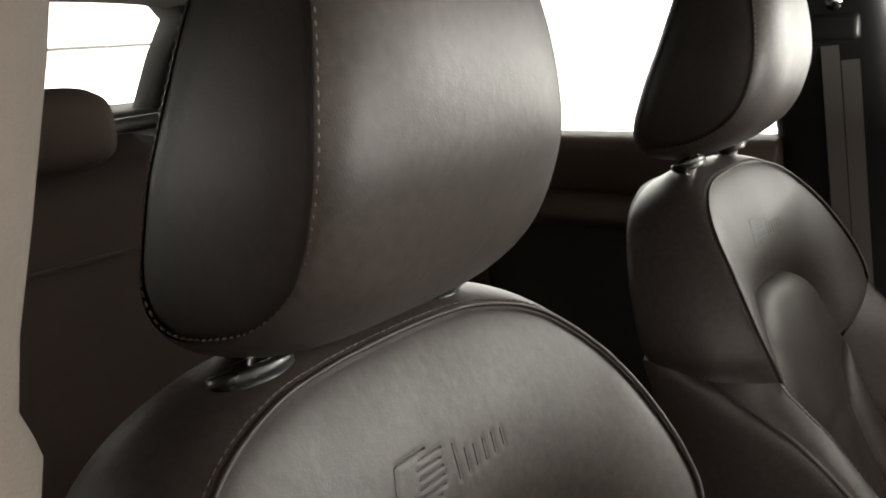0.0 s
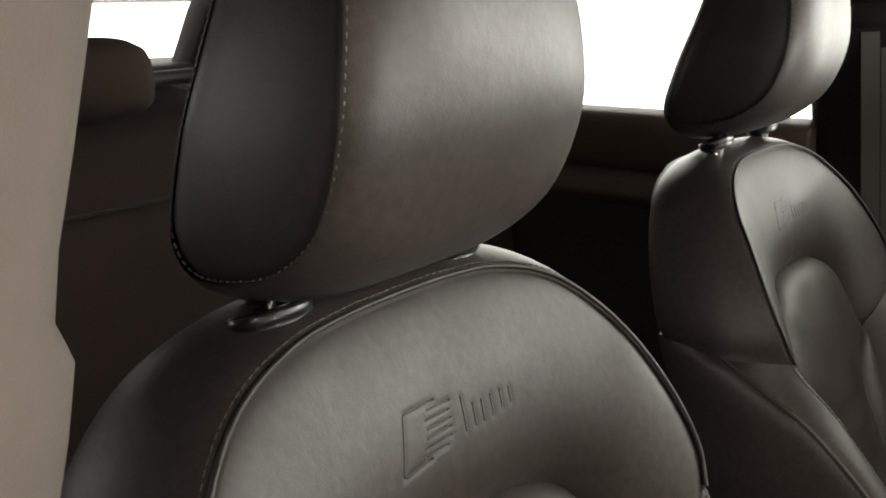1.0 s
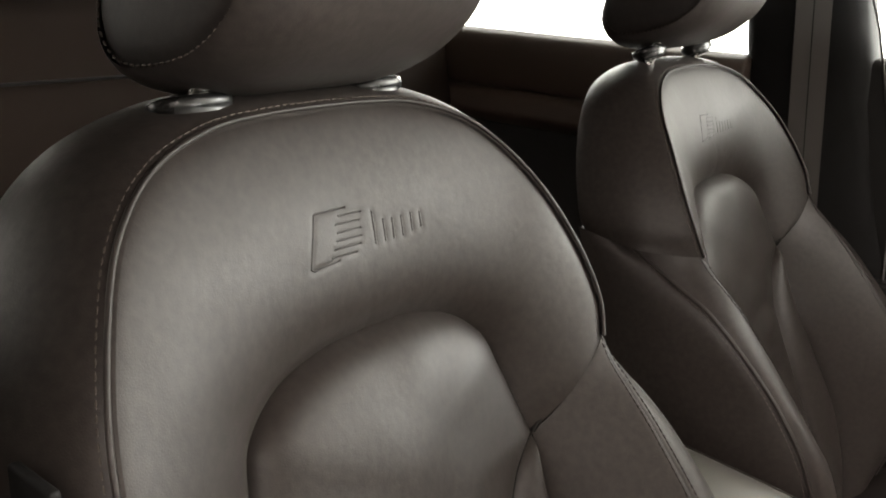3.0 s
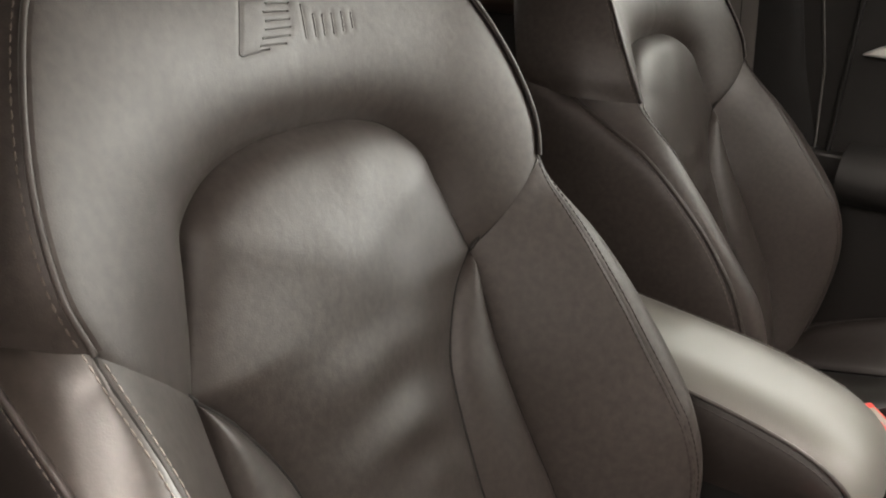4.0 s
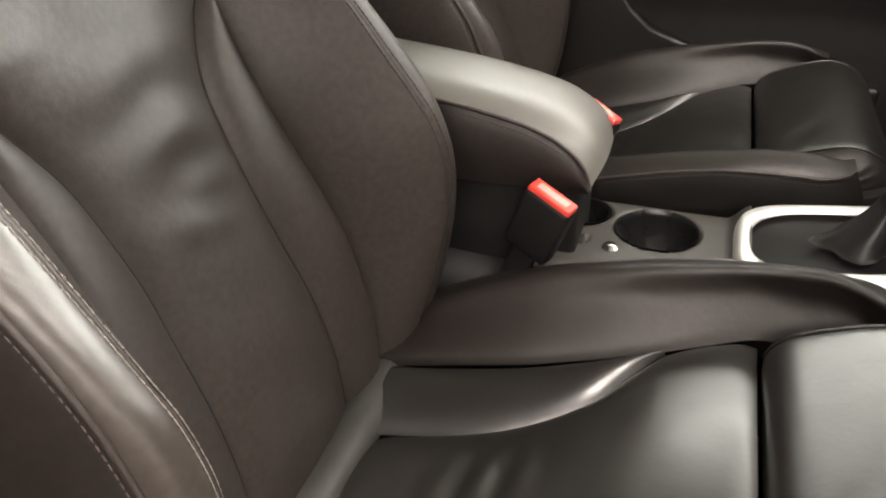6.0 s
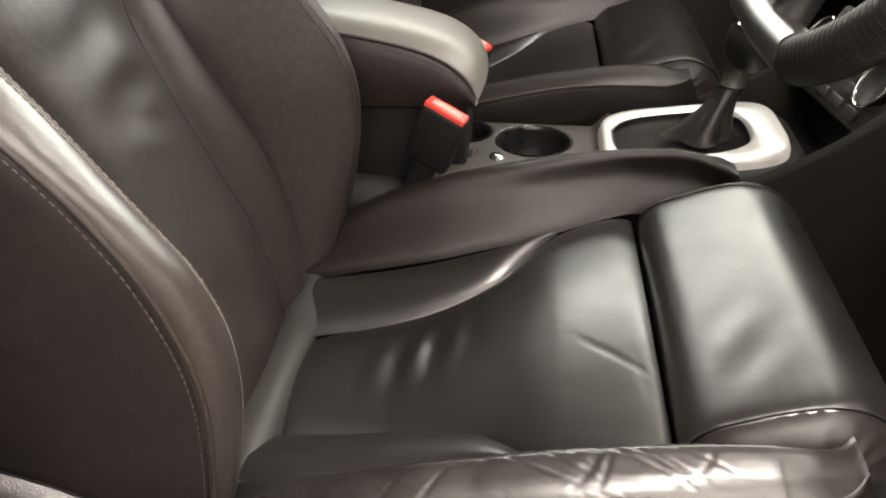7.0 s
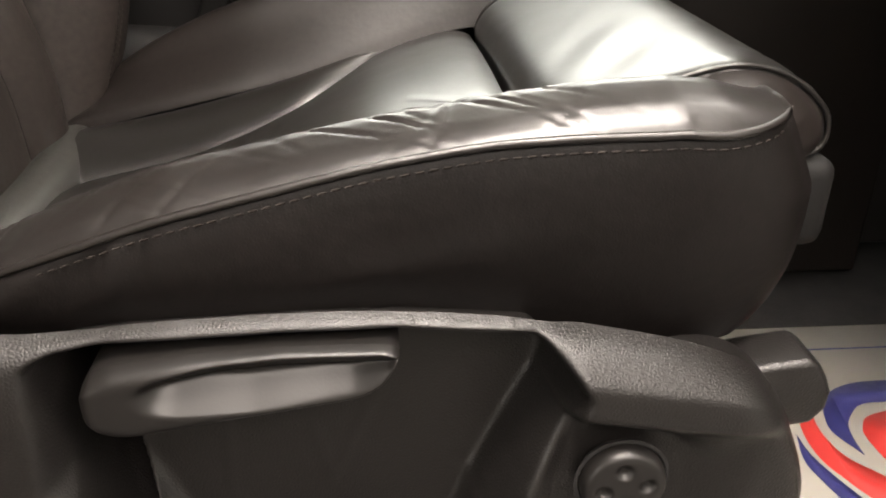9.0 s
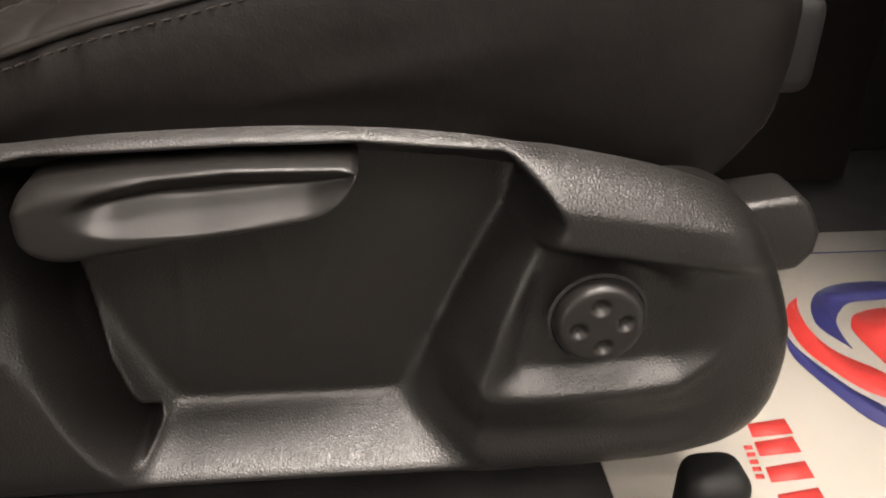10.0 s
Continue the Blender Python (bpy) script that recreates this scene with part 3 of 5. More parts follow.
        cx = np.array([0.47, -0.012])
        q = cx + (pr - cx) * kk
        wr = (0.0010 if near else 0) * np.sin(yv * 210 + q[:, 0] * 50 + 2 * np.sin(yv * 60)) * np.exp(-e / 0.035) * sstep(0.5, 0.53, q[:, 0])
        turn = np.linspace(0, 1, len(q))
        pucker = (0.0005 if near else 0) * np.sin(turn * 95 + 3 * np.sin(turn * 17)) * math.exp(-e / 0.016) * sstep(0.25, 0.45, turn)
        q = q + (pr - cx) / np.linalg.norm(pr - cx, axis=1)[:, None] * pucker[:, None]
        wr = wr + 0.0008 * np.sin(q[:, 0] * 90 - yv * 75) * np.exp(-((yv + 0.09) / 0.05) ** 2) * np.exp(-((q[:, 0] - 0.45) / 0.03) ** 2)
        ext.append(np.stack([q[:, 0], np.full(len(q), yv), q[:, 1] + wr], 1))
    part("thigh_support", sheet(cu(np.array(ext))), LEATHER_WORN, seat, "pull-out leather thigh support")
    for sgn in (1, -1):
        cx = np.array([0.47, -0.012])
        q = cx + (pr - cx) * 0.93
        turn = np.linspace(0, 1, len(q))
        cap = [np.stack([cx[0] + (q[:, 0] - cx[0]) * k, sgn * (0.161 + 0.036 * math.sqrt(1 - k ** 2) + 0.0007 * np.sin(turn * 60 + 4 * np.sin(turn * 11)) * k * (1 - k) * 4), cx[1] + (q[:, 1] - cx[1]) * k], 1) for k in np.cos(np.linspace(0, math.pi / 2, 24))]
        part("thigh_support_end", sheet(cu(np.array(cap))), LEATHER_SHADED_INNER, seat)
        q = cx + (pr - cx) * 0.965
        part("piping", tube(cu(np.stack([q[:, 0], np.full(len(q), sgn * 0.1668), q[:, 1]], 1)), 0.0014 + 0.0002 * np.sin(np.arange(len(q)) * 0.9)), LEATHER_WORN, seat)
    # bolsters of the cushion
    qs = np.r_[np.linspace(-0.02, 0.44, 70), np.linspace(0.444, 0.50, 26)]
    inn_y = np.interp(qs, [-.02, .03, .17, .25, .30, .383, .42, .50], [.158, .156, .158, .168, .178, .196, .199, .20])
    inn_n = np.interp(qs, [-.02, .03, .3, .383, .42, .50], [.005, .007, .003, .004, -.010, -.03])
    crest = np.interp(qs, [-.02, .03, .06, .1, .15, .2, .3, .39, .418, .4465, .465, .48, .490, .496, .50], [.004, .022, .037, .050, .060, .066, .0645, .0575, .0530, .0465, .0400, .0320, .0270, .0245, .0225])
    pipe = np.interp(qs, [-.02, .03, .06, .12, .2, .3, .355, .4, .44, .46, .476, .486, .493, .50], [.0, .02, .034, .047, .054, .0545, .0505, .0420, .0325, .0262, .0235, .0222, .0216, .0210])
    out_y = np.interp(qs, [-.02, .05, .15, .42, .445, .46, .473, .484, .492, .497, .50], [.236, .248, .252, .252, .2515, .250, .2465, .241, .234, .227, .220])
    sm = lambda z: np.convolve(np.r_[[z[0]] * 2, z, [z[-1]] * 2], np.ones(5) / 5, "valid")
    inn_y, inn_n, crest, pipe, out_y = map(sm, (inn_y, inn_n, crest, pipe, out_y))
    rows = []
    v = strip_r(22)
    for i, q in enumerate(qs):
        pts = np.array([(inn_y[i], inn_n[i] - 0.006), (inn_y[i] + 0.006, inn_n[i] + 0.006), (inn_y[i] * 0.55 + out_y[i] * 0.45 - 0.004, (inn_n[i] + crest[i]) * 0.60), (out_y[i] - 0.036, crest[i] + 0.001), (out_y[i] - 0.016, crest[i] * 0.8 + pipe[i] * 0.2 + 0.0005), (out_y[i] - 0.004, (crest[i] + pipe[i] * 3) / 4 + 0.0006), (out_y[i], pipe[i])])
        pts[2:5, 1] -= np.array([0.017, 0.006, 0.0]) * max(0.0, (q - 0.446) / 0.054) ** 1.8
        p = cr(pts, 22)
        rows.append(np.stack([np.full(22, q), p[:, 0], p[:, 1]], 1))
    bol = np.array(rows)
    for sgn in (1, -1):
        b = bol * (1, sgn, 1)
        if sgn < 0 and near:
            b = np.stack([np.stack([np.interp(np.linspace(0, 1, 64), np.linspace(0, 1, 22), row[:, c]) for row in b]) for c in range(3)], -1)
            b = np.stack([np.stack([np.interp(np.linspace(0, 1, 300), np.linspace(0, 1, len(b)), col[:, c]) for col in b.transpose(1, 0, 2)], 1) for c in range(3)], -1)
            q, t = b[..., 0], np.linspace(0, 1, 64)[None, :]
            rng = np.random.default_rng(5)
            for _ in range(46):
                c, sl, t0, ln = rng.uniform(0.05, 0.41), rng.choice((-1, 1)) * rng.uniform(0.07, 0.2), rng.uniform(0.45, 0.9), rng.uniform(0.14, 0.32)
                far = np.abs((q - c) - sl * (t - t0) - 0.006 * np.sin((t - t0) * 9))
                fade = np.exp(-((t - t0) / ln) ** 2)
                b[..., 2] += fade * (0.0002 * np.exp(-(far / 0.006) ** 2) - 0.0010 * np.exp(-(far / 0.0017) ** 2))
            cre = sum(np.exp(-((q - c - 0.06 * (t - 0.6) * s) / 0.006) ** 2) * s2 for c, s, s2 in [(.09, .5, .7), (.145, -.9, .6), (.17, 1, 1), (.2, -1, .8), (.235, 1, .6), (.26, -.7, 1), (.30, 1, .8), (.34, -.8, .6), (.38, .9, .5), (.12, .6, .8)])
            b = b.copy()
            b[..., 2] -= 0.0004 * cre * np.exp(-((t - 0.7) / 0.28) ** 2)
        part("cushion_bolster", sheet(cu(b)), LEATHER_CREASED if near and sgn < 0 else LEATHER_SHADED_INNER, seat, "creased leather bolster" if near and sgn < 0 else "")
        pp = np.stack([qs, sgn * (out_y + 0.0005), pipe], 1)
        wp = cu(pp)
        part("piping", tube(wp, 0.0021 * (1 - 0.75 * sstep(0.488, 0.5, qs))), LEATHER_CREASED if near else LEATHER, seat)
        part("stitching", dashes(wp + (0, sgn * 0.0018, -0.006), 0.0062, 0.0042, 0.0006), THREAD, seat)
        # leather side down to the plastic
        x = wp[:, 0]
        zb = np.interp(x - dx, [-0.12, 0.02, 0.2, 0.268, 0.34, 0.375, 0.40], [0.255, 0.262, 0.264, 0.258, 0.247, 0.242, 0.244]) + dz
        k = np.linspace(0, 1, 26)[None, :]
        zz = wp[:, 2:3] * (1 - k) + zb[:, None] * k
        yv = wp[:, 1:2] + sgn * (0.006 * np.sin(np.pi * k) - 0.003 * np.exp(-k * 18) - 0.006 * k) + sgn * 0.0020 * np.sin(x[:, None] * 190 + k * 4 + 2 * np.sin(x[:, None] * 70)) * np.exp(-((x[:, None] - dx - 0.06) / 0.045) ** 2) * np.exp(-((k - 0.3) / 0.35) ** 2)
        yv = yv + sgn * 0.0016 * np.exp(-((k - 0.62 + 1.8 * (x[:, None] - dx - 0.19)) / 0.10) ** 2) * np.exp(-((x[:, None] - dx - 0.21) / 0.06) ** 2)
        xx = np.broadcast_to(x[:, None], zz.shape) + 0.017 * np.minimum(1, 3 * k) * (1 - k ** 7) * sstep(0.34, 0.39, x - dx)[:, None]
        part("cushion_side", sheet(np.stack([xx, yv, zz], -1)), LEATHER_SHADED, seat)
    # front closing faces of the bolsters
    for sgn in (1, -1):
        p = cu(bol[-1] * (1, sgn, 1))
        k = np.linspace(0, 1, 8)[:, None, None]
        low = p.copy()
        low[:, 2] = 0.245 + dz
        P = p[None] * (1 - k) + low[None] * k
        P[..., 0] += 0.015 * np.minimum(1, 3 * k[..., 0]) * (1 - k[..., 0] ** 7)
        part("bolster_front", sheet(P), LEATHER_SHADED, seat)
    # hinge pad between backrest and cushion
    yv = np.linspace(-0.17, 0.17, 14)
    hp = [cu(np.array([(0.017 + 0.023 * math.cos(g), y, -0.014 + 0.022 * math.sin(g)) for g in np.linspace(-1.0, 2.8, 14)])) for y in yv]
    part("hinge_pad", sheet(np.array(hp)), PAD_GREY, seat, "grey fabric strip between backrest and cushion")
    # pan under the cushion
    pan = rbox((dx - 0.14, dy - 0.215, 0.10 + dz), (dx + 0.36, dy + 0.215, 0.19 + dz), 0.02)
    part("seat_pan", pan, PLASTIC_DARK, seat)
    part("seat_rail", rbox((dx - 0.18, dy - 0.2, 0.03), (dx + 0.42, dy - 0.16, 0.12 + dz), 0.006), PLASTIC_DARK, seat)
    part("seat_rail", rbox((dx - 0.18, dy + 0.16, 0.03), (dx + 0.42, dy + 0.2, 0.12 + dz), 0.006), PLASTIC_DARK, seat)
    part("thigh_slide", rbox((dx + 0.36, dy - 0.165, 0.24 + dz), (dx + 0.44, dy + 0.165, 0.312 + dz), 0.01), PLASTIC_DARK, seat)
    return seat


driver = build_seat("driver_seat", 0, 0, 0, 18, "dark grey leather sports seat with embossed badge and creased bolsters", "front seats", True)
passenger = build_seat("passenger_seat", -0.004, 0.72, -0.004, 20.8, "dark grey leather sports seat beside the centre armrest", "front seats", False)


# plastic side trim of the driver's seat
def trim_panel(seat):
    TOP = [(-0.2, 0.363), (-0.15, 0.349), (-0.11, 0.333), (-0.06, 0.307), (-0.01, 0.284), (0.025, 0.2785), (0.058, 0.279), (0.102, 0.2825), (0.17, 0.2845), (0.229, 0.2815), (0.27, 0.2755), (0.316, 0.2665), (0.35, 0.2575), (0.372, 0.247), (0.388, 0.228), (0.402, 0.201), (0.411, 0.178), (0.4135, 0.164)]
    BOT = [(-0.20, 0.096), (-0.1, 0.094), (0.0, 0.093), (0.05, 0.0925), (0.156, 0.0925), (0.276, 0.0925), (0.335, 0.0945), (0.365, 0.098), (0.393, 0.1075), (0.409, 0.126), (0.4135, 0.150), (0.4135, 0.160)]
    nv = 180
    x = np.r_[np.linspace(-0.20, 0.03, 50)[:-1], np.linspace(0.03, 0.34, 260), 0.34 + 0.0732 * np.sin(np.linspace(0.02, 1, 80) * np.pi / 2)]
    tc, bc = cr(np.array(TOP), 400), cr(np.array(BOT), 400)
    zt, zb = np.interp(x, tc[:, 0], tc[:, 1]), np.interp(x, bc[:, 0], bc[:, 1])
    v = np.linspace(0, 1, nv)
    X = np.repeat(x[:, None], nv, 1)
    Z = zb[:, None] * (1 - v) + zt[:, None] * v
    outline = [tuple(p) for p in tc[::8]] + [tuple(p) for p in bc[::-1][::8]]
    d = -poly_distance(outline, X, Z)
    y = 0.277 + 0.009 * (1 - np.exp(-d / 0.010)) - 0.007 * np.exp(-d / 0.0035)

    def ramp(s):
        s = np.clip(s, 0, 1)
        return 0.5 * s + 0.5 * s * s * (3 - 2 * s)

    def least(*terms):
        """A minimum with rounded corners."""
        return -np.log(sum(np.exp(-9 * np.clip(t, -2, 3)) for t in terms)) / 9
    # block over the switch, with a bevel towards the seat
    zl = 0.254 - 0.17 * (X - 0.281)
    blk = sstep(0.268, 0.284, X) * sstep(0.408, 0.36, X)
    y += 0.009 * blk * sstep(-0.026, -0.016, Z - zl) - blk * 0.6 * np.clip(Z - zl, 0, 0.03)
    # switch dish: a crease above, a soft edge towards the recess, a raised lip at its foot
    lip = np.interp(X, [0.225, 0.2333, 0.250, 0.2633, 0.28, 0.2963, 0.33, 0.3519, 0.3681, 0.38], [0.178, 0.1721, 0.158, 0.1521, 0.1508, 0.1508, 0.1525, 0.1555, 0.168, 0.19])
    crease = np.interp(X, [0.25, 0.266, 0.29, 0.3377, 0.37], [0.2365, 0.2341, 0.2304, 0.2214, 0.213])
    dish = least((crease - Z) / (0.004 + 0.02 * sstep(0.32, 0.365, X)), (Z - lip) / 0.012, (X - 0.262 - 0.09 * (Z - 0.154)) / 0.013, (0.376 - X) / 0.034)
    y -= 0.0095 * ramp(dish)
    low_side = sstep(0.228, 0.245, X) * sstep(0.385, 0.35, X)
    y += low_side * (0.0022 * np.exp(-((Z - lip + 0.002) / 0.006) ** 2) - 0.0045 * np.exp(-((Z - 0.5 * lip - 0.050) / 0.011) ** 2))
    # deep recess: thin rim above, long slope below, steep wall towards the switch
    up = np.interp(X, [0.03, 0.05, 0.07, 0.15, 0.2, 0.2635, 0.278, 0.292], [0.262, 0.270, 0.2735, 0.2768, 0.277, 0.2712, 0.2564, 0.238]) - Z
    low = Z - 0.0955
    left = ((X - 0.080) * 0.900 + (Z - 0.107) * 0.434)
    left = np.minimum(left, (X - 0.037) * 1.4)
    wide = np.interp(Z, [0.09, 0.115, 0.14, 0.16, 0.19, 0.28], [0.056, 0.044, 0.028, 0.019, 0.012, 0.010])
    wall = 0.2563 + 0.467 * (Z - 0.2) - 0.012 * sstep(0.235, 0.28, Z) + wide - X
    rec = least(up / 0.004, low / 0.025, left / 0.026, wall / wide)
    y -= 0.050 * ramp(rec)
    # faint ribs on the recess floor
    for a, b in (((0.148, 0.232), (0.166, 0.16)), ((0.196, 0.23), (0.166, 0.16)), ((0.115, 0.235), (0.111, 0.14))):
        y += 1.0 * ridge(X, Z, a, b, 0.0012, 0.0022) * (rec > 0.85)
    # dark slot behind the lever
    hole = [(0.050, 0.262), (0.060, 0.258), (0.062, 0.236), (0.066, 0.20), (0.074, 0.160), (0.078, 0.148), (0.085, 0.131), (0.0945, 0.121), (0.0915, 0.112), (0.0857, 0.1085), (0.077, 0.117), (0.0698, 0.128), (0.060, 0.150), (0.051, 0.185), (0.047, 0.215), (0.047, 0.24)]
    # moulded edges are soft
    for _ in range(11):
        y[1:-1, 1:-1] = (2 * y[1:-1, 1:-1] + y[:-2, 1:-1] + y[2:, 1:-1] + y[1:-1, :-2] + y[1:-1, 2:]) / 6
    y -= 0.045 * sstep(0.002, -0.0035, poly_distance([tuple(p) for p in cr(hole + hole[:1], 90)[:-1]], X, Z))
    P = np.stack([X, -y, Z], -1)
    part("side_trim", sheet(P), PLASTIC, seat, "grained black plastic side trim")
    # returned rim so that the shell has thickness
    ring = np.vstack([P[:, -1], P[::-1, 0]])
    inn = ring.copy()
    inn[:, 1] = -0.225
    inn[: len(x), 1] = -0.256
    inn[: len(x), 2] -= 0.016 * sstep(0.36, 0.30, x)
    k = np.linspace(0, 1, 4)[:, None, None]
    part("trim_rim", sheet(ring[None] * (1 - k) + inn[None] * k), PLASTIC, seat)


trim_panel(driver)


def lever(seat):
    """Height lever: a long blade with a scooped oval."""
    nu, nv = 130, 60
    u, v = 0.5 - 0.5 * np.cos(np.pi * np.linspace(0, 1, nu)), np.linspace(0, 1, nv)
    x = 0.0605 + 0.1405 * u
    zt = np.interp(x, [.0605, .062, .066, .075, .105, .149, .193, .198, .201], [.250, .257, .2635, .2672, .2712, .2737, .2733, .2724, .270])
    zb = np.interp(x, [.0605, .062, .064, .068, .074, .081, .122, .174, .182, .188, .193, .196, .199, .201], [.249, .242, .237, .233, .231, .2303, .237, .245, .2465, .2493, .2532, .257, .263, .2695])
    for _ in range(8):
        zt[1:-1] = (zt[:-2] + 2 * zt[1:-1] + zt[2:]) / 4
        zb[1:-1] = (zb[:-2] + 2 * zb[1:-1] + zb[2:]) / 4
    X = np.repeat(x[:, None], nv, 1)
    Z = zb[:, None] * (1 - v) + zt[:, None] * v
    e = np.minimum(v, 1 - v)[None] * (zt - zb)[:, None]
    e = np.minimum(e, np.minimum(X - 0.0600, 0.2015 - X))
    y = 0.280 + 0.010 * (1 - np.exp(-e / 0.0022))
    ot = np.interp(X, [.081, .083, .088, .095, .118, .149, .193, .1985, .2], [.2555, .2575, .2605, .2632, .2688, .2714, .2712, .2698, .268])
    ob = np.interp(X, [.081, .083, .086, .092, .101, .135, .169, .180, .186, .192, .196, .2], [.2545, .2515, .2487, .246, .2445, .2443, .2472, .2488, .2512, .2552, .259, .268])
    y -= 0.013 * np.clip(np.minimum((ot - Z) / 0.009, (Z - ob) / 0.0145), 0, 1) ** 0.9 * sstep(0.080, 0.10, X)
    for _ in range(5):
        y[2:-2, 2:-2] = (2 * y[2:-2, 2:-2] + y[1:-3, 2:-2] + y[3:-1, 2:-2] + y[2:-2, 1:-3] + y[2:-2, 3:-1]) / 6
    front = np.stack([X, -y, Z], -1)
    back = front.copy()
    back[..., 1] = -0.262
    ring = np.vstack([front[:, -1], front[-1, ::-1], front[::-1, 0], front[0]])
    rin = ring.copy()
    rin[:, 1] = -0.258
    k = np.linspace(0, 1, 3)[:, None, None]
    body = join([sheet(front), sheet(ring[None] * (1 - k) + rin[None] * k)])
    lv = part("height_lever", body, PLASTIC_SMOOTH, seat, "smooth grey plastic height lever")
    return lv


lever(driver)


def lumbar_knob(seat):
    R = 0.0212
    prof = [(0.0005, 0.0075), (0.006, 0.0074), (0.012, 0.007), (0.0165, 0.0068), (0.019, 0.006), (0.0205, 0.004), (0.0212, 0.001), (0.0212, -0.006)]
    r = np.r_[np.linspace(0.0003, 0.0165, 26), [0.0178, 0.019, 0.0202, 0.0209, 0.0212, 0.0212]]
    h = np.interp(r, [p[0] for p in prof[:-1]], [p[1] for p in prof[:-1]])
    h[-1] = -0.006
    g = np.linspace(0, 2 * np.pi, 72, endpoint=False)
    A, B = r[:, None] * np.cos(g), r[:, None] * np.sin(g)
    Hh = np.repeat(h[:, None], 72, 1)
    for k in range(4):
        a = k * np.pi / 2 + 0.15
        dd = np.hypot(A - 0.0108 * np.cos(a), B - 0.0108 * np.sin(a))
        Hh -= 0.0028 * sstep(0.0052, 0.0012, dd)
    P = np.stack([0.308 + A, -0.2885 - Hh, 0.195 + B], -1)
    # Dark ring laid around the switch in place of the gap's shade.
    gap = lathe([(0.0212, 0.0), (0.0225, 0.0012), (0.0236, 0.0)], 40)
    gm = Matrix.Translation((0.308, -0.2868, 0.195)) @ Matrix.Rotation(radians(90), 4, "X")
    part("switch_shade_ring", moved(gap, gm), CARPET, seat)
    part("lumbar_switch", sheet(P, wrap_v=True), PLASTIC_SMOOTH, seat, "round four-way switch with dimples")


lumbar_knob(driver)
tb = prism([(0.36, 0.232), (0.385, 0.236), (0.411, 0.2395), (0.4165, 0.235), (0.421, 0.228), (0.425, 0.219), (0.4245, 0.208), (0.4175, 0.1985), (0.408, 0.1975), (0.38, 0.20), (0.36, 0.205)], 1, -0.258, -0.225, 0.004)
part("slide_release", tb, PLASTIC, driver, "curved plastic release tab")
part("slide_bracket", rbox((0.395, -0.180, 0.262), (0.450, -0.155, 0.316), 0.010, 4), PLASTIC_DARK, driver)
part("rail_foot", rbox((0.375, -0.285, 0.012), (0.412, -0.25, 0.081), 0.012, 4), PLASTIC_DARK, driver)
tagp = rbox((-0.262, -0.241, 0.722), (-0.226, -0.235, 0.748), 0.002)
part("airbag_tag", tagp, PLASTIC_DARK, driver, "small black fabric tag")


# ---- cabin structure ----
def struct(name, vf, material, label, category="car body", smooth=False):
    return single(name, vf, material, label, category, kind="structure", smooth=smooth)


struct("floor", rbox((-1.9, -0.40, -0.06), (1.2, 1.12, 0.0), 0), CARPET, "black carpeted car floor", "floor")
struct("ground", rbox((-9, -9, -0.42), (9, 9, -0.36), 0), CONCRETE, "unseen showroom floor around the car, dark to cut bounced light", "ground")
struct("wall_near", rbox((-9, -7.2, -0.36), (9, -7.0, 4.0), 0), WALL, "plain showroom wall", "wall")
struct("backdrop_side", rbox((-9, 4.0, -0.36), (9, 4.1, 3.2), 0), GLOW_SIDE, "glowing backdrop for the bright view beside the car", "backdrop")
struct("backdrop_rear", rbox((-6.1, -7, -0.36), (-6.0, 4, 3.2), 0), GLOW_REAR, "glowing backdrop for the bright view behind the car", "backdrop")
struct("backdrop_door_side", rbox((7.0, -7, -0.36), (7.1, -0.62, 3.2), 0), GLOW_DOOR, "unseen glowing panel added beyond the open car door", "backdrop")
struct("backdrop_front", rbox((7.0, -0.62, -0.36), (7.1, 4, 3.2), 0), GLOW_FRONT, "unseen glowing panel added in front of the car", "backdrop")
struct("showroom_ceiling", rbox((-9, -7.2, 3.2), (9, 4.2, 3.3), 0), WALL, "plain showroom ceiling", "ceiling")

single("wall_rail", rbox((-6.0, -1.0, 1.10), (-5.96, 5.0, 1.125), 0), CONSOLE, "thin grey rail along the showroom wall", "wall rail")

# roof and pillars
roof = np.array([[(x, y, 1.21 - 0.07 * ((y - 0.36) / 0.72) ** 4 - 0.05 * max(0, (-0.4 - x) / 1.2) ** 2 - 0.12 * max(0, (x - 0.2) / 0.5) ** 2) for y in np.linspace(-0.34, 1.06, 20)] for x in np.linspace(-1.65, 0.22, 24)])
up = roof + (0, 0, 0.05)
struct("ceiling", join([sheet(roof), sheet(up[::-1]), sheet(np.stack([roof[0], up[0]])), sheet(np.stack([roof[-1], up[-1]])), sheet(np.stack([roof[:, 0], up[:, 0]])), sheet(np.stack([roof[:, -1], up[:, -1]]))]), HEADLINER, "beige fabric car headliner", "ceiling", True)


def loft(sections, material, name, label):
    P = np.array(sections, float)
    return struct(name, sheet(P, wrap_v=True, cap=True), material, label, "pillar", True)


def pillar(z_rows, name, label, material):
    """rows of z, then the corners x0, x1, y0, y1 of a rounded cross-section."""
    secs = []
    for z, x0, x1, y0, y1 in z_rows:
        g = np.linspace(0, 2 * np.pi, 28, endpoint=False)
        c, s = np.cos(g), np.sin(g)
        e = 0.45
        secs.append([((x0 + x1) / 2 + (x1 - x0) / 2 * np.sign(a) * abs(a) ** e, (y0 + y1) / 2 + (y1 - y0) / 2 * np.sign(b) * abs(b) ** e, z) for a, b in zip(c, s)])
    return loft(secs, material, name, label)


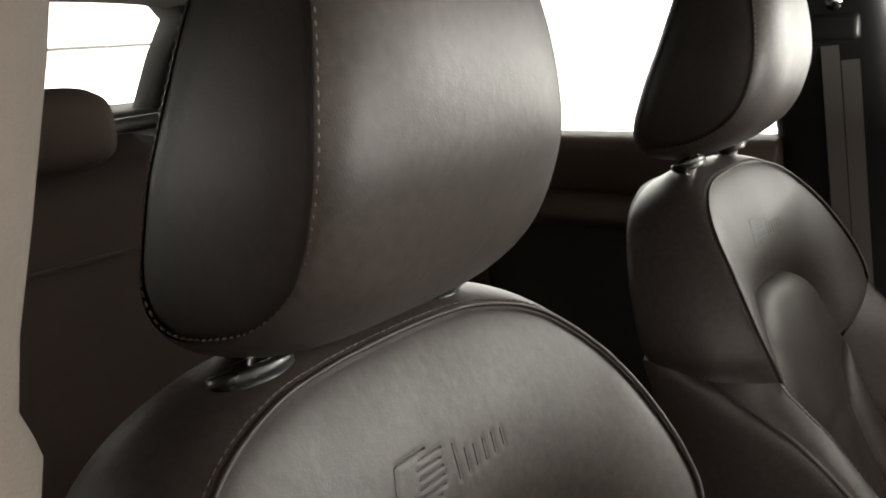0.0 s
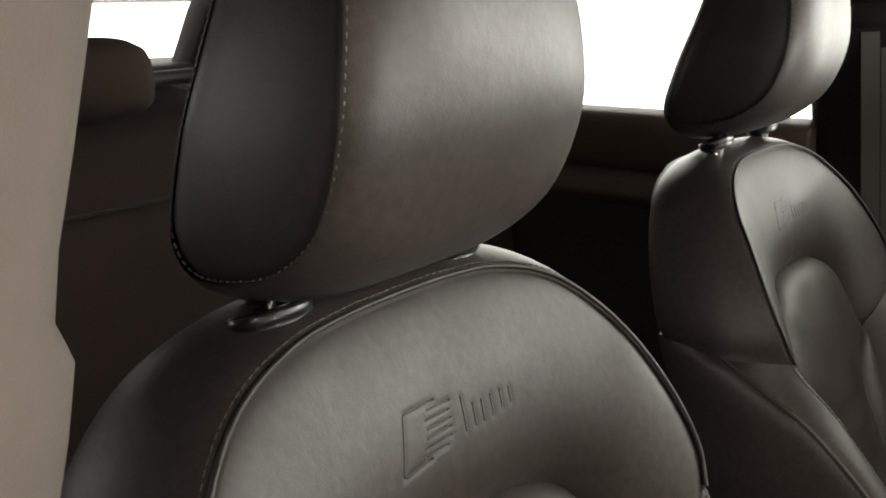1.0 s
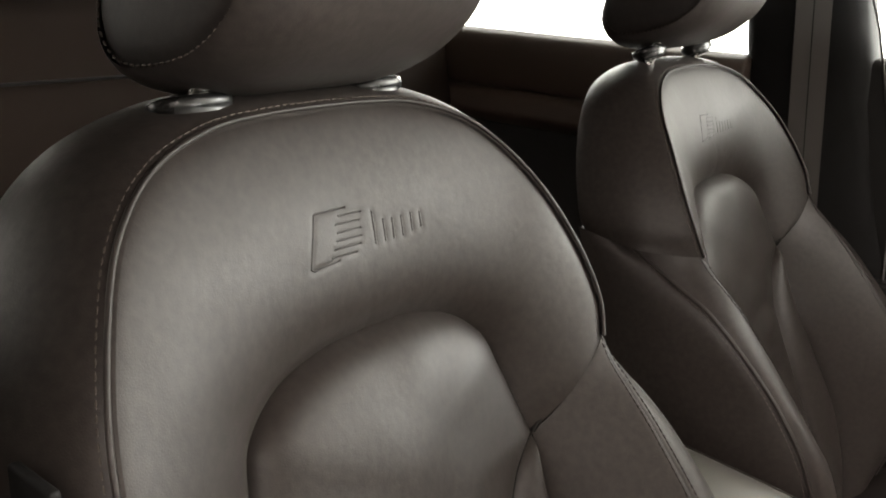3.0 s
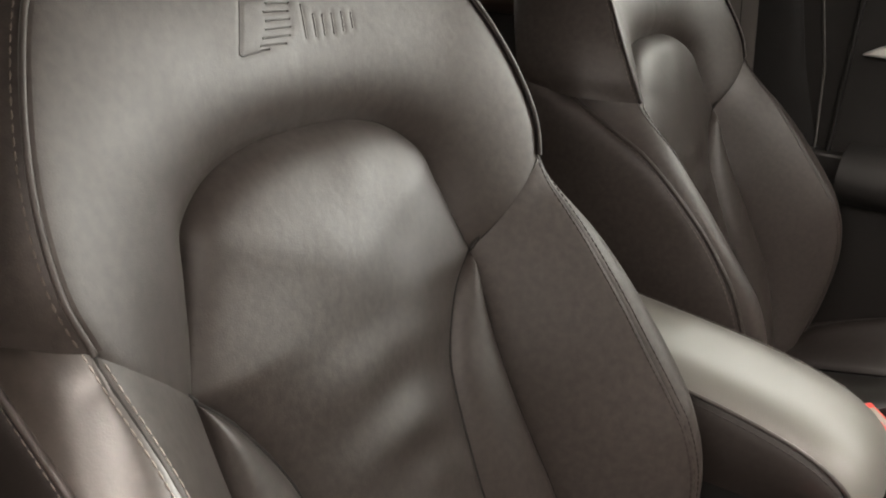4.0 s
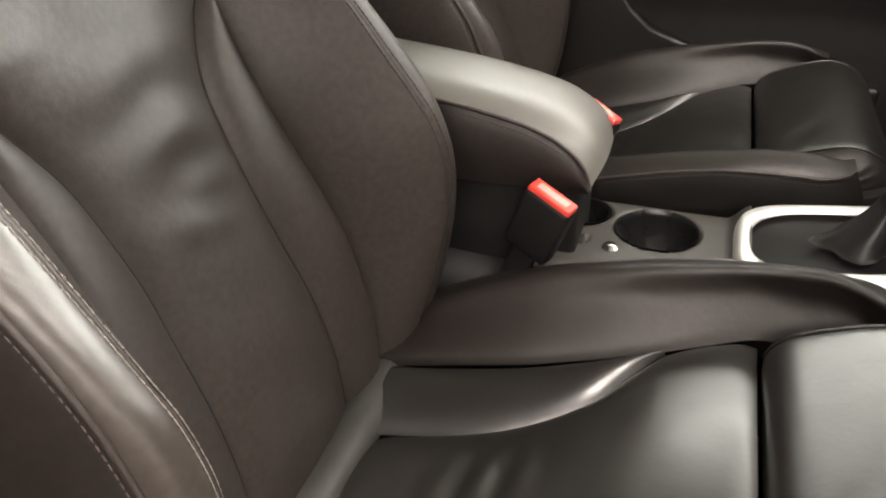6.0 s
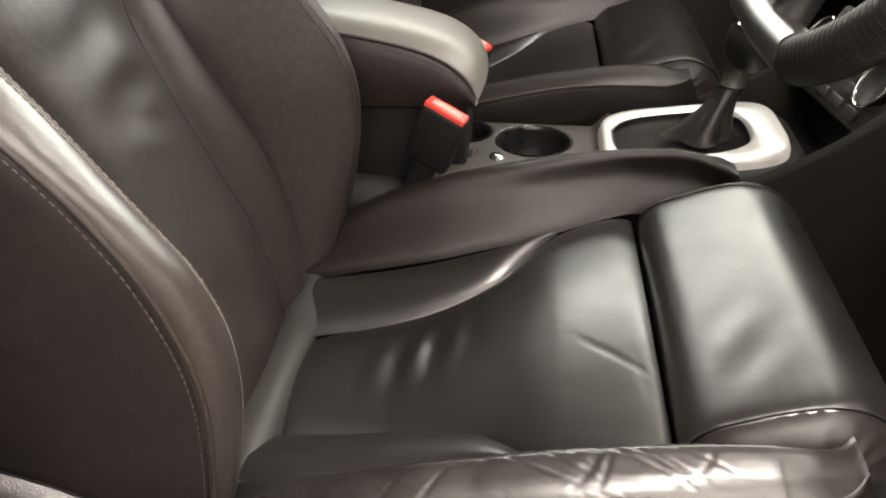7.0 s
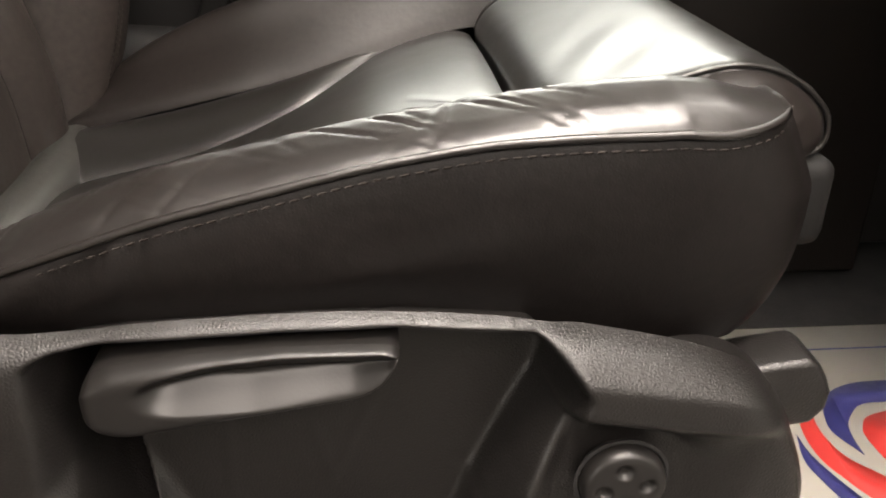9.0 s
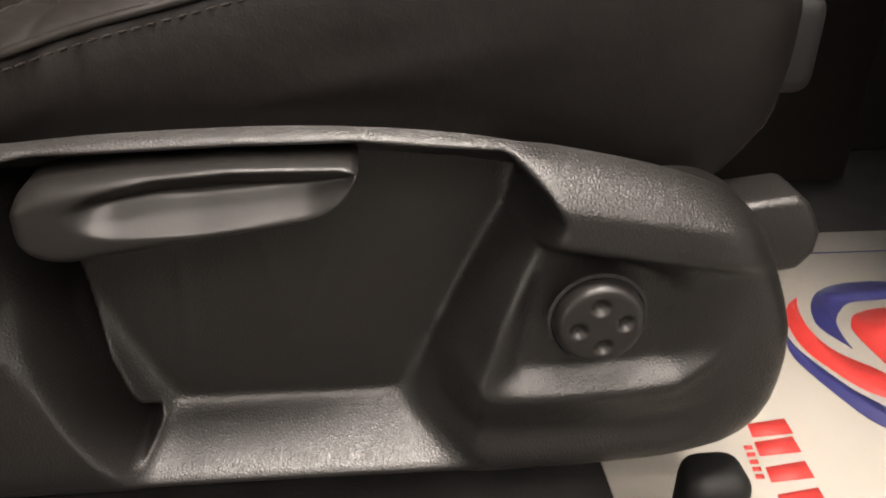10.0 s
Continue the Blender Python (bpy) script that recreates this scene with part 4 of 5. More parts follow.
pillar([(-0.3, -0.40, -0.15, -0.56, -0.4110), (0.6, -0.40, -0.165, -0.52, -0.3510), (0.8, -0.40, -0.168, -0.48, -0.2960), (0.854, -0.40, -0.168, -0.46, -0.2810), (0.88, -0.40, -0.168, -0.45, -0.2725), (0.907, -0.40, -0.168, -0.44, -0.2655), (0.933, -0.40, -0.168, -0.43, -0.2580), (0.954, -0.40, -0.168, -0.42, -0.2535), (0.966, -0.40, -0.168, -0.42, -0.2575), (0.985, -0.40, -0.168, -0.42, -0.2535), (1.01, -0.40, -0.168, -0.42, -0.2455), (1.047, -0.40, -0.168, -0.41, -0.2350), (1.19, -0.40, -0.16, -0.38, -0.2060)], "pillar_driver", "beige fabric-covered door pillar beside the driver's seat", HEADLINER)
pillar([(-0.3, -0.44, -0.12, 1.10, 1.22), (0.30, -0.43, -0.06, 1.08, 1.22), (0.5, -0.42, -0.09, 1.09, 1.22), (0.66, -0.41, -0.15, 1.09, 1.22), (0.8, -0.40, -0.19, 1.09, 1.2), (1.0, -0.42, -0.235, 1.06, 1.16), (1.2, -0.45, -0.28, 1.0, 1.1)], "pillar_passenger", "black trimmed door pillar beside the passenger seat", PLASTIC_DARK)
pillar([(0.75, -1.35, -1.0, 1.06, 1.2), (1.0, -1.4, -1.15, 1.02, 1.16), (1.2, -1.5, -1.2, 0.95, 1.1)], "pillar_rear", "dark rear side pillar", PLASTIC_DARK)
pillar([(0.9, -1.75, -1.62, 0.76, 1.1), (1.04, -1.75, -1.62, 0.83, 1.1), (1.12, -1.75, -1.6, 0.88, 1.08), (1.18, -1.72, -1.55, 0.80, 1.06)], "pillar_tailgate", "dark tailgate window pillar", PLASTIC_DARK)
pillar([(0.9, -1.75, -1.62, -0.42, -0.1), (1.2, -1.72, -1.55, -0.38, 0.0)], "pillar_tailgate", "dark tailgate window pillar", PLASTIC_DARK)
pillar([(-0.3, -1.3, -0.9, -0.46, -0.36), (0.8, -1.3, -0.95, -0.44, -0.34), (1.2, -1.5, -1.2, -0.38, -0.25)], "pillar_rear", "dark rear side pillar", PLASTIC_DARK)

# far side below the windows
struct("rear_side_panel", rbox((-1.9, 1.12, -0.3), (-0.40, 1.2, 0.83), 0.02), DOORCARD, "dark rear door with brown trim", "door", True)
struct("sill_trim", join([rbox((-0.42, 1.03, 0.0), (0.9, 1.13, 0.16), 0.03)]), PLASTIC_DARK, "black plastic door sill", "trim", True)
struct("tailgate", rbox((-1.95, -0.42, -0.3), (-1.62, 1.15, 0.93), 0.03), PLASTIC_DARK, "dark lower tailgate trim", "tailgate", True)
struct("near_rear_side", rbox((-1.9, -0.45, -0.3), (-0.34, -0.38, 0.83), 0.02), DOORCARD, "dark rear door trim", "door", True)
struct("bulkhead", rbox((1.1, -0.42, -0.3), (1.2, 1.15, 0.75), 0.02), CARPET, "black carpeted bulkhead under the dashboard", "bulkhead", True)
struct("kick_panel", rbox((0.72, -0.42, -0.06), (1.12, -0.36, 0.62), 0.02), PLASTIC_DARK, "black kick panel", "trim", True)

rd = thing("rear_door_trim", (-0.75, 1.1, 0.4), "brown-grey vinyl rear door trim below the window", "door trim", kind="structure")
part("window_ledge", prism([(1.07, 0.846), (1.10, 0.853), (1.125, 0.853), (1.14, 0.80), (1.12, 0.738), (1.085, 0.738), (1.072, 0.76), (1.058, 0.80), (1.058, 0.83)], 0, -1.5, -0.39, 0.008), BROWN, rd)
part("armrest_pad", prism([(1.075, 0.738), (1.12, 0.738), (1.12, 0.66), (1.07, 0.672), (1.05, 0.694), (1.056, 0.73)], 0, -1.4, -0.40, 0.008), BROWN, rd)
part("lower_card", prism([(1.09, 0.67), (1.12, 0.67), (1.12, 0.05), (1.09, 0.05)], 0, -1.4, -0.40, 0.004), DOORCARD, rd)

fd = thing("passenger_door", (0.4, 1.1, 0.3), "closed dark door with armrest and pocket", "car door", kind="structure")
# The grey tone stands for the highlight that runs along the seal.
part("door_seal", tube([(-0.235, 1.07, 1.0), (-0.203, 1.088, 0.91), (-0.158, 1.09, 0.755), (-0.134, 1.09, 0.65), (-0.12, 1.09, 0.5)], 0.002, 8), CONSOLE, fd, "door seal edge, toned pale for the highlight along it")
part("door_lower_edge", rbox((-0.105, 1.088, 0.30), (-0.098, 1.11, 0.80), 0.002), PLASTIC_DARK, fd)
part("door_card", rbox((-0.22, 1.10, 0.10), (1.05, 1.2, 0.865), 0.015), DOORCARD, fd)
arm = [np.array([(x, y, z) for y, z in [(1.11, 0.44 - 0.02 * max(0, x)), (1.03, 0.455), (1.01, 0.48), (1.015, 0.515), (1.04, 0.535), (1.11, 0.54)]]) for x in np.linspace(-0.07, 0.95, 20)]
part("door_armrest", sheet(np.array(arm)), DOORCARD, fd)
part("door_pull", prism([(1.0, 0.525), (1.03, 0.545), (1.04, 0.52), (1.02, 0.50)], 0, 0.12, 0.34, 0.006), PLASTIC_DARK, fd)
part("door_handle", prism([(-0.085, 0.681), (-0.062, 0.694), (-0.03, 0.708), (0.05, 0.715), (0.07, 0.70), (0.05, 0.688), (-0.02, 0.68)], 1, 1.075, 1.105, 0.004), SILVER, fd, "satin silver inner door handle")
# curved pillar foot in lighter grey
foot = prism([(-0.2, 0.0), (0.5, 0.0), (0.5, 0.26), (0.32, 0.275), (0.206, 0.30), (0.14, 0.32), (0.10, 0.335), (0.06, 0.37), (0.04, 0.40), (0.02, 0.45), (0.0, 0.50), (-0.03, 0.52), (-0.2, 0.52)], 1, 1.075, 1.13, 0.006)
struct("pillar_foot", foot, PLASTIC, "grey grained plastic pillar foot and sill cover", "trim", False)

# seat belt on the far pillar
belt = thing("seat_belt", (-0.3, 1.08, 0.7), "dark seat belt hanging on the far pillar", "seat belt")
bl = np.array([[(x + 0.115 * (1.05 - z), 1.062 - 0.02 * (1.05 - z), z) for x in (-0.338, -0.325, -0.312)] for z in np.linspace(1.03, 0.3, 20)])
bl2 = bl + (0.027, 0.004, 0)
part("webbing", join([sheet(bl2), sheet(bl2[::-1] + (0, 0.002, 0))]), WEB, belt)
part("webbing", join([sheet(bl), sheet(bl[::-1] + (0, 0.002, 0))]), WEB, belt)
part("guide_loop", rbox((-0.35, 1.045, 1.0), (-0.275, 1.07, 1.045), 0.01), PLASTIC_SMOOTH, belt)
part("guide_bolt", moved(lathe([(0.001, 0.01), (0.012, 0.008), (0.016, 0.0)], 20), Matrix.Translation((-0.312, 1.05, 1.06)) @ Matrix.Rotation(radians(90), 4, "X")), CHROME, belt)

# ---- rear bench ----
bench = thing("rear_bench", (-1.0, 0.36, 0.02), "dark brown leather rear bench seat", "bench seat")
prof = cr([(-0.55, 0.05), (-0.53, 0.30), (-0.60, 0.36), (-0.80, 0.335), (-0.90, 0.34), (-0.955, 0.6), (-1.005, 0.85), (-1.03, 0.905), (-1.08, 0.915), (-1.14, 0.88), (-1.15, 0.3)], 60)
for y0, y1 in ((-0.33, 0.42), (0.425, 1.05)):
    yy = np.linspace(y0, y1, 18)
    w = np.minimum(yy - y0, y1 - yy)
    P = np.array([[(p[0] - 0.012 * math.exp(-ww / 0.012) * 0 - 0.008 * math.exp(-ww / 0.01), yv, p[1] - 0.012 * math.exp(-ww / 0.012)) for p in prof] for yv, ww in zip(yy, w)])
    part("bench_section", sheet(P), REARCLOTH, bench)
for yc in (0.13, 0.80):
    hrp = cr([(-0.95, 0.955), (-0.955, 0.93), (-0.975, 0.912), (-1.01, 0.91), (-1.035, 0.93), (-1.03, 0.985), (-1.0, 1.012), (-0.975, 1.01), (-0.955, 0.99), (-0.95, 0.955)], 41)[:-1]
    ring = []
    for t in np.linspace(-1, 1, 19):
        k = (1 - abs(t) ** 5) ** 0.35 if abs(t) < 1 else 0.0
        c = np.array([-0.99, 0.96])
        q = c + (hrp - c) * max(k, 0.02)
        ring.append(np.stack([q[:, 0], np.full(len(q), yc + 0.138 * t), q[:, 1]], 1))
    part("rear_headrest", sheet(np.array(ring), wrap_v=True), REARCLOTH, bench)
part("bench_seam", tube([(-0.998 + 0.02, y, 0.80) for y in np.linspace(-0.32, 0.41, 12)], 0.0025, 6), CARPET, bench)
struct("parcel_shelf", rbox((-1.64, -0.36, 0.86), (-1.2, 1.08, 0.885), 0.005), DOORCARD, "dark load cover behind the rear bench", "load cover", True)
single("shelf_trim_bar", tube([(-1.22, 0.2, 0.935), (-1.22, 0.6, 0.94)], 0.012, 12), CONSOLE, "pale grey bar behind the rear bench", "trim bar")

# ---- centre console ----
con = thing("centre_console", (0.3, 0.36, 0.0), "dark grey centre console with cup holders and silver surround", "centre console")
def cross(x, w, z, r=0.03):
    g = [(-w, 0.0), (-w, z - r), (-w + r * 0.3, z - r * 0.3), (-w + r, z), (w - r, z), (w - r * 0.3, z - r * 0.3), (w, z - r), (w, 0.0)]
    return [(x, 0.36 + a, b) for a, b in g]
part("tunnel", sheet(np.array([cross(x, w, z) for x, w, z in [(-0.5, 0.085, 0.28), (-0.2, 0.09, 0.30), (0.06, 0.09, 0.285), (0.07, 0.09, 0.268)]])), PLASTIC_DARK, con)
# cup holder tray: deck with two wells
def deck():
    nx, ny = 90, 50
    X, Y = np.meshgrid(np.linspace(0.055, 0.275, nx), np.linspace(0.275, 0.445, ny), indexing="ij")
    Z = np.full(X.shape, 0.308) + 0.02 * sstep(0.25, 0.275, X)
    for cx, cy, r in ((0.088, 0.402, 0.033), (0.176, 0.38, 0.047)):
        d = np.hypot(X - cx, Y - cy)
        Z -= 0.06 * sstep(r + 0.002, r - 0.003, d)
    sw = poly_distance([(0.085, 0.325), (0.105, 0.33), (0.105, 0.345), (0.085, 0.34)], X, Y)
    Z -= 0.004 * sstep(0.001, -0.001, sw)
    e = np.minimum(Y - 0.275, 0.445 - Y)
    Z -= 0.02 * np.exp(-e / 0.004)
    return np.stack([X, Y, Z], -1)
part("cup_holder_deck", sheet(deck()), CONSOLE, con)
part("deck_side", rbox((0.056, 0.277, 0.02), (0.274, 0.443, 0.24), 0.004), PLASTIC_DARK, con)
for cx, cy, r in ((0.088, 0.402, 0.0325), (0.176, 0.38, 0.0465)):
    part("cup_well", moved(lathe([(r + 0.001, 0.309), (r - 0.001, 0.3085), (r - 0.0015, 0.30), (r - 0.004, 0.255), (r - 0.009, 0.251), (0.001, 0.2505)], 40, False), Matrix.Translation((cx, cy, 0))), COLLAR, con, "black cup well")
part("socket_cap", moved(lathe([(0.001, 0.004), (0.007, 0.004), (0.009, 0.0)], 16), Matrix.Translation((0.13, 0.325, 0.308))), CHROME, con)
part("switch", rbox((0.083, 0.323, 0.303), (0.1, 0.343, 0.3095), 0.001), PLASTIC_DARK, con)
# gear surround: silver ring with rounded ends
def ring_outline(cx, cy, a, b, n=64, p=3.2):
    g = np.linspace(0, 2 * np.pi, n, endpoint=False)
    c, s = np.cos(g), np.sin(g)
    return np.stack([cx + a * np.sign(c) * abs(c) ** (2 / p), cy + b * np.sign(s) * abs(s) ** (2 / p)], 1)
def gear_ring():
    rows = []
    for k, z in [(1.04, 0.305), (1.03, 0.327), (1.0, 0.336), (0.97, 0.3385), (0.76, 0.3385), (0.73, 0.3372), (0.715, 0.333)]:
        q = ring_outline(0.367, 0.356, 0.106 * k, 0.080 * k, 96, 4.6) if k > 0.9 else ring_outline(0.354, 0.356, 0.112 * k, 0.092 * k, 96, 3.0)
        tilt = (q[:, 0] - 0.345) * 0.13
        rows.append(np.stack([q[:, 0], q[:, 1], z + tilt], 1))
    return np.array(rows)
gr = gear_ring()
part("silver_surround", sheet(gr, wrap_v=True), SILVER, con, "bright satin silver gear surround")
inner = gr[-1]
mid = inner.copy(); mid[:, 2] -= 0.012
cen2 = np.repeat(mid.mean(0)[None], len(mid), 0)
part("gear_gate", sheet(np.array([inner, inner * 0.5 + mid * 0.5, mid, cen2]), wrap_v=True), PLASTIC_DARK, con)
part("surround_rim", sheet(np.array([np.stack([q[:, 0], q[:, 1], z + (q[:, 0] - 0.345) * 0.13], 1) for q, z in [(ring_outline(0.37, 0.36, 0.130, 0.098, 96, 4.6), 0.05), (ring_outline(0.37, 0.36, 0.127, 0.096, 96, 4.6), 0.300), (ring_outline(0.37, 0.36, 0.123, 0.093, 96, 4.6), 0.318), (ring_outline(0.367, 0.357, 0.108, 0.082, 96, 4.6), 0.321)]]), wrap_v=True), PLASTIC_DARK, con)
# boot and lever
lv = thing("gear_lever", (0.40, 0.395, 0.33), "black gear lever with leather boot and chrome cap", "gear lever")
rows = []
for k in np.linspace(0, 1, 22):
    cx, cy, cz = 0.378 + 0.037 * k ** 0.9, 0.362 + 0.031 * k, 0.331 + 0.057 * k
    a, b = 0.024 * (1 - k) ** 2.0 + 0.0158 - 0.003 * math.sin(math.pi * k), 0.015 * (1 - k) ** 2.0 + 0.015
    g = np.linspace(0, 2 * np.pi, 36, endpoint=False)
    f = 1 + 0.42 * (1 - k) ** 0.7 * (np.abs(((g * 4 / np.pi + k * 0.7) % 2) - 1) - 0.5) + 0.035 * (1 - k) * np.sin(k * 17 + g * 3)
    rows.append(np.stack([cx + a * f * np.cos(g), cy + b * f * np.sin(g), np.full(36, cz)], 1))
part("boot", sheet(np.array(rows), wrap_v=True, cap=True), LEATHER_BOOT, lv, "folded leather gear boot")
part("shaft", tube([(0.4165, 0.394, 0.382), (0.4185, 0.395, 0.416)], [0.0148, 0.0135], 20), CONSOLE, lv, "smooth grey lever collar")
kn = lathe([(0.012, 0.0), (0.019, 0.003), (0.026, 0.010), (0.0315, 0.022), (0.0335, 0.034), (0.0325, 0.044), (0.0275, 0.052)], 32)
KM = Matrix.Translation((0.422, 0.397, 0.407)) @ Matrix.Rotation(radians(16), 4, "Y")
kb = part("knob", moved(kn, KM), LEATHER_BOOT, lv)
part("knob_cap", moved(lathe([(0.0285, 0.0505), (0.0275, 0.0535), (0.0235, 0.0560), (0.012, 0.0580), (0.001, 0.0585)], 32), KM), CHROME, kb, "chrome knob cap")

# armrest
ar = thing("armrest", (0.0, 0.36, 0.30), "grey leather centre armrest with stitched edge", "armrest")
TOPC = [(-0.42, 0.505), (-0.2, 0.492), (-0.06, 0.479), (0.01, 0.468), (0.06, 0.456), (0.092, 0.440), (0.110, 0.420), (0.116, 0.400)]
tcv = cr(TOPC, 50)
yy = 0.36 + 0.073 * np.sin(np.linspace(-np.pi / 2, np.pi / 2, 25))
P = np.array([[(x - 0.010 * (abs(y - 0.36) / 0.073) ** 3 * sstep(0.0, 0.1, np.array(x)), y, z + 0.006 - 0.014 * (abs(y - 0.36) / 0.073) ** 4) for x, z in tcv] for y in yy])
part("armrest_lid", sheet(P), LEATHER_LIT_ARM, ar, "shiny leather armrest lid, paled to look strongly lit")
for sgn in (1, -1):
    topc = P[0 if sgn < 0 else -1]
    k = np.linspace(0, 1, 10)[:, None, None]
    low = topc.copy(); low[:, 2] = np.interp(low[:, 0], [-0.42, -0.03, 0.11], [0.40, 0.385, 0.388])
    Q = topc[None] * (1 - k) + low[None] * k
    Q[..., 1] += sgn * (0.006 * np.sin(np.pi * k[..., 0]) - 0.003 * np.exp(-k[..., 0] * 25))
    part("armrest_side", sheet(Q), LEATHER_SHADED_SIDE, ar)
    part("piping", tube(topc + (0, 0, 0.0005), 0.0022), LEATHER, ar)
    part("stitching", dashes(topc + (0, sgn * 0.0025, -0.007), 0.006, 0.004, 0.0007), THREAD, ar)
fe = P[:, -1]
k = np.linspace(0, 1, 8)[:, None, None]
low = fe.copy(); low[:, 2] = 0.388; low[:, 0] -= 0.02
part("armrest_front", sheet(fe[None] * (1 - k) + low[None] * k), LEATHER_SHADED_SIDE, ar)
part("armrest_base", rbox((-0.40, 0.30, 0.28), (0.095, 0.42, 0.392), 0.008), PLASTIC_DARK, ar)

# belt buckles
def buckle(name, a, b, base, label, width=0.024):
    th = thing(name, base, label, "belt buckle", "belt buckles")
    a, b, base = map(np.array, (a, b, base))
    f = (b - a) / np.linalg.norm(b - a)
    dn = base - (a + b) / 2
    dn /= np.linalg.norm(dn)
    w = np.cross(f, dn); w /= np.linalg.norm(w)
    up = np.cross(w, f); up *= -np.sign(up @ dn)
    L = np.linalg.norm(b - a) / 2 + 0.004
    M = Matrix(((*[f[0], w[0], up[0]], (a + b)[0] / 2), (*[f[1], w[1], up[1]], (a + b)[1] / 2), (*[f[2], w[2], up[2]], (a + b)[2] / 2), (0, 0, 0, 1)))
    hs = part("housing", moved(rbox((-L, -width / 2, -0.075), (L, width / 2, -0.002), 0.006), M), PLASTIC_DARK, th)
    part("release_button", moved(rbox((-L + 0.002, -width / 2 + 0.002, -0.01), (L - 0.002, width / 2 - 0.003, 0.002), 0.0025), M), RED, hs, "red release button")
    part("button_slot", moved(rbox((-L + 0.009, -width / 2 + 0.006, 0.0), (L - 0.009, width / 2 - 0.008, 0.0026), 0.001), M), PAPER, hs, "pale printed mark")
    part("stalk", moved(rbox((-0.014, -0.006, -0.17), (0.014, 0.006, -0.07), 0.004), M), PLASTIC_DARK, th)
buckle("belt_buckle", (0.056, 0.256, 0.409), (0.097, 0.242, 0.392), (0.045, 0.262, 0.26), "black belt buckle with red button beside the armrest")
buckle("belt_buckle", (0.078, 0.470, 0.418), (0.112, 0.452, 0.404), (0.05, 0.46, 0.27), "black belt buckle with red button beside the passenger seat")

# climate control panel and dashboard
dash = thing("dashboard", (0.75, 0.36, 0.3), "dark dashboard with grey climate control panel", "dashboard")
ang = math.atan2(0.49 - 0.378, 0.60 - 0.535)
PM = Matrix.Translation((0.5205, 0.3792, 0.3701)) @ Matrix.Rotation(radians(7.5), 4, "Z") @ Matrix.Rotation(-ang, 4, "Y")
def panel_box(u0, u1, v0, v1, h0, h1, r):
    return moved(rbox((u0, v0, h0), (u1, v1, h1), r), PM)
part("control_panel", panel_box(0.0, 0.110, -0.105, 0.105, -0.04, 0.0, 0.006), PANEL_GREY, dash, "grey climate control panel")
for v in (-0.0785, 0.0785):
    knob = lathe([(0.023, 0.0), (0.0262, 0.003), (0.0268, 0.010), (0.0266, 0.0180), (0.0256, 0.0188), (0.0246, 0.018), (0.0243, 0.010)], 40)
    kv = knob[0] * (1.15, 0.95, 1)
    rg = part("rotary_ring", moved((kv, knob[1]), PM @ Matrix.Translation((0.058, v, 0.0))), CHROME, dash, "chrome rotary ring")
    ins = lathe([(0.0243, 0.0155), (0.0240, 0.0125), (0.0235, 0.0115), (0.001, 0.0110)], 40)
    part("rotary_face", moved((ins[0] * (1.15, 0.95, 1), ins[1]), PM @ Matrix.Translation((0.058, v, 0.0))), PLASTIC_DARK, rg)
for i in range(5):
    part("vent_slot", panel_box(0.048 + i * 0.007, 0.0515 + i * 0.007, -0.016, 0.016, -0.002, 0.0015, 0.0005), PLASTIC_DARK, dash)
for u, v in ((0.009, -0.058), (0.009, -0.019), (0.009, 0.019), (0.009, 0.058), (0.029, -0.033), (0.029, 0.033), (0.048, -0.034), (0.048, 0.034), (0.066, -0.034), (0.066, 0.034)):
    part("push_button", panel_box(u, u + 0.014, v - 0.014, v + 0.014, -0.001, 0.003, 0.0015), PANEL_GREY, dash)
part("display_plate", panel_box(0.088, 0.106, -0.055, 0.055, -0.001, 0.0025, 0.0015), DISPLAY, dash, "glossy black display strip")
part("radio_face", panel_box(0.126, 0.25, -0.112, 0.112, -0.04, 0.004, 0.006), PLASTIC_DARK, dash)
part("radio_rim", panel_box(0.121, 0.124, -0.112, 0.112, -0.02, 0.005, 0.001), CHROME, dash)
part("stack_body", prism([(0.545, 0.30), (0.56, 0.37), (0.70, 0.62), (0.72, 0.72), (1.1, 0.78), (1.1, 0.05), (0.56, 0.05)], 1, 0.235, 0.51, 0.01), PLASTIC_DARK, dash)
flank = cr([(0.36, 0.315), (0.423, 0.337), (0.493, 0.378), (0.546, 0.423), (0.60, 0.47), (0.68, 0.56)], 30)
for y0 in (0.238, 0.50):
    o = [tuple(p) for p in flank] + [(0.75, 0.56), (0.75, 0.02), (0.36, 0.02)]
    part("console_flank", prism(o, 1, y0 - 0.008, y0 + 0.012, 0.004), FLANK, dash)
part("console_bin", rbox((0.48, 0.25, 0.05), (0.56, 0.5, 0.30), 0.01), PLASTIC_DARK, dash)
part("lower_dash", prism([(0.62, 0.50), (0.58, 0.56), (0.60, 0.66), (0.70, 0.74), (1.1, 0.78), (1.1, 0.45), (0.75, 0.44)], 1, -0.40, 0.235, 0.02), FLANK, dash)
part("lower_dash", prism([(0.62, 0.50), (0.58, 0.56), (0.60, 0.66), (0.70, 0.74), (1.1, 0.78), (1.1, 0.45), (0.75, 0.44)], 1, 0.51, 1.1, 0.02), FLANK, dash)

# steering wheel
wh = thing("steering_wheel", (0.46, 0.0, 0.72), "black leather flat-bottomed steering wheel", "steering wheel")
WA = radians(25)
def wheel_point(g):
    y, v = math.sin(g) * 0.185, -math.cos(g) * 0.185
    v = max(v, -0.172 + 0.006 * abs(math.sin(g)))
    return np.array([0.408 + v * math.sin(WA), y, 0.734 + v * math.cos(WA)])
gs = np.linspace(0, 2 * np.pi, 240, endpoint=False)
rim = np.array([wheel_point(g) for g in gs])
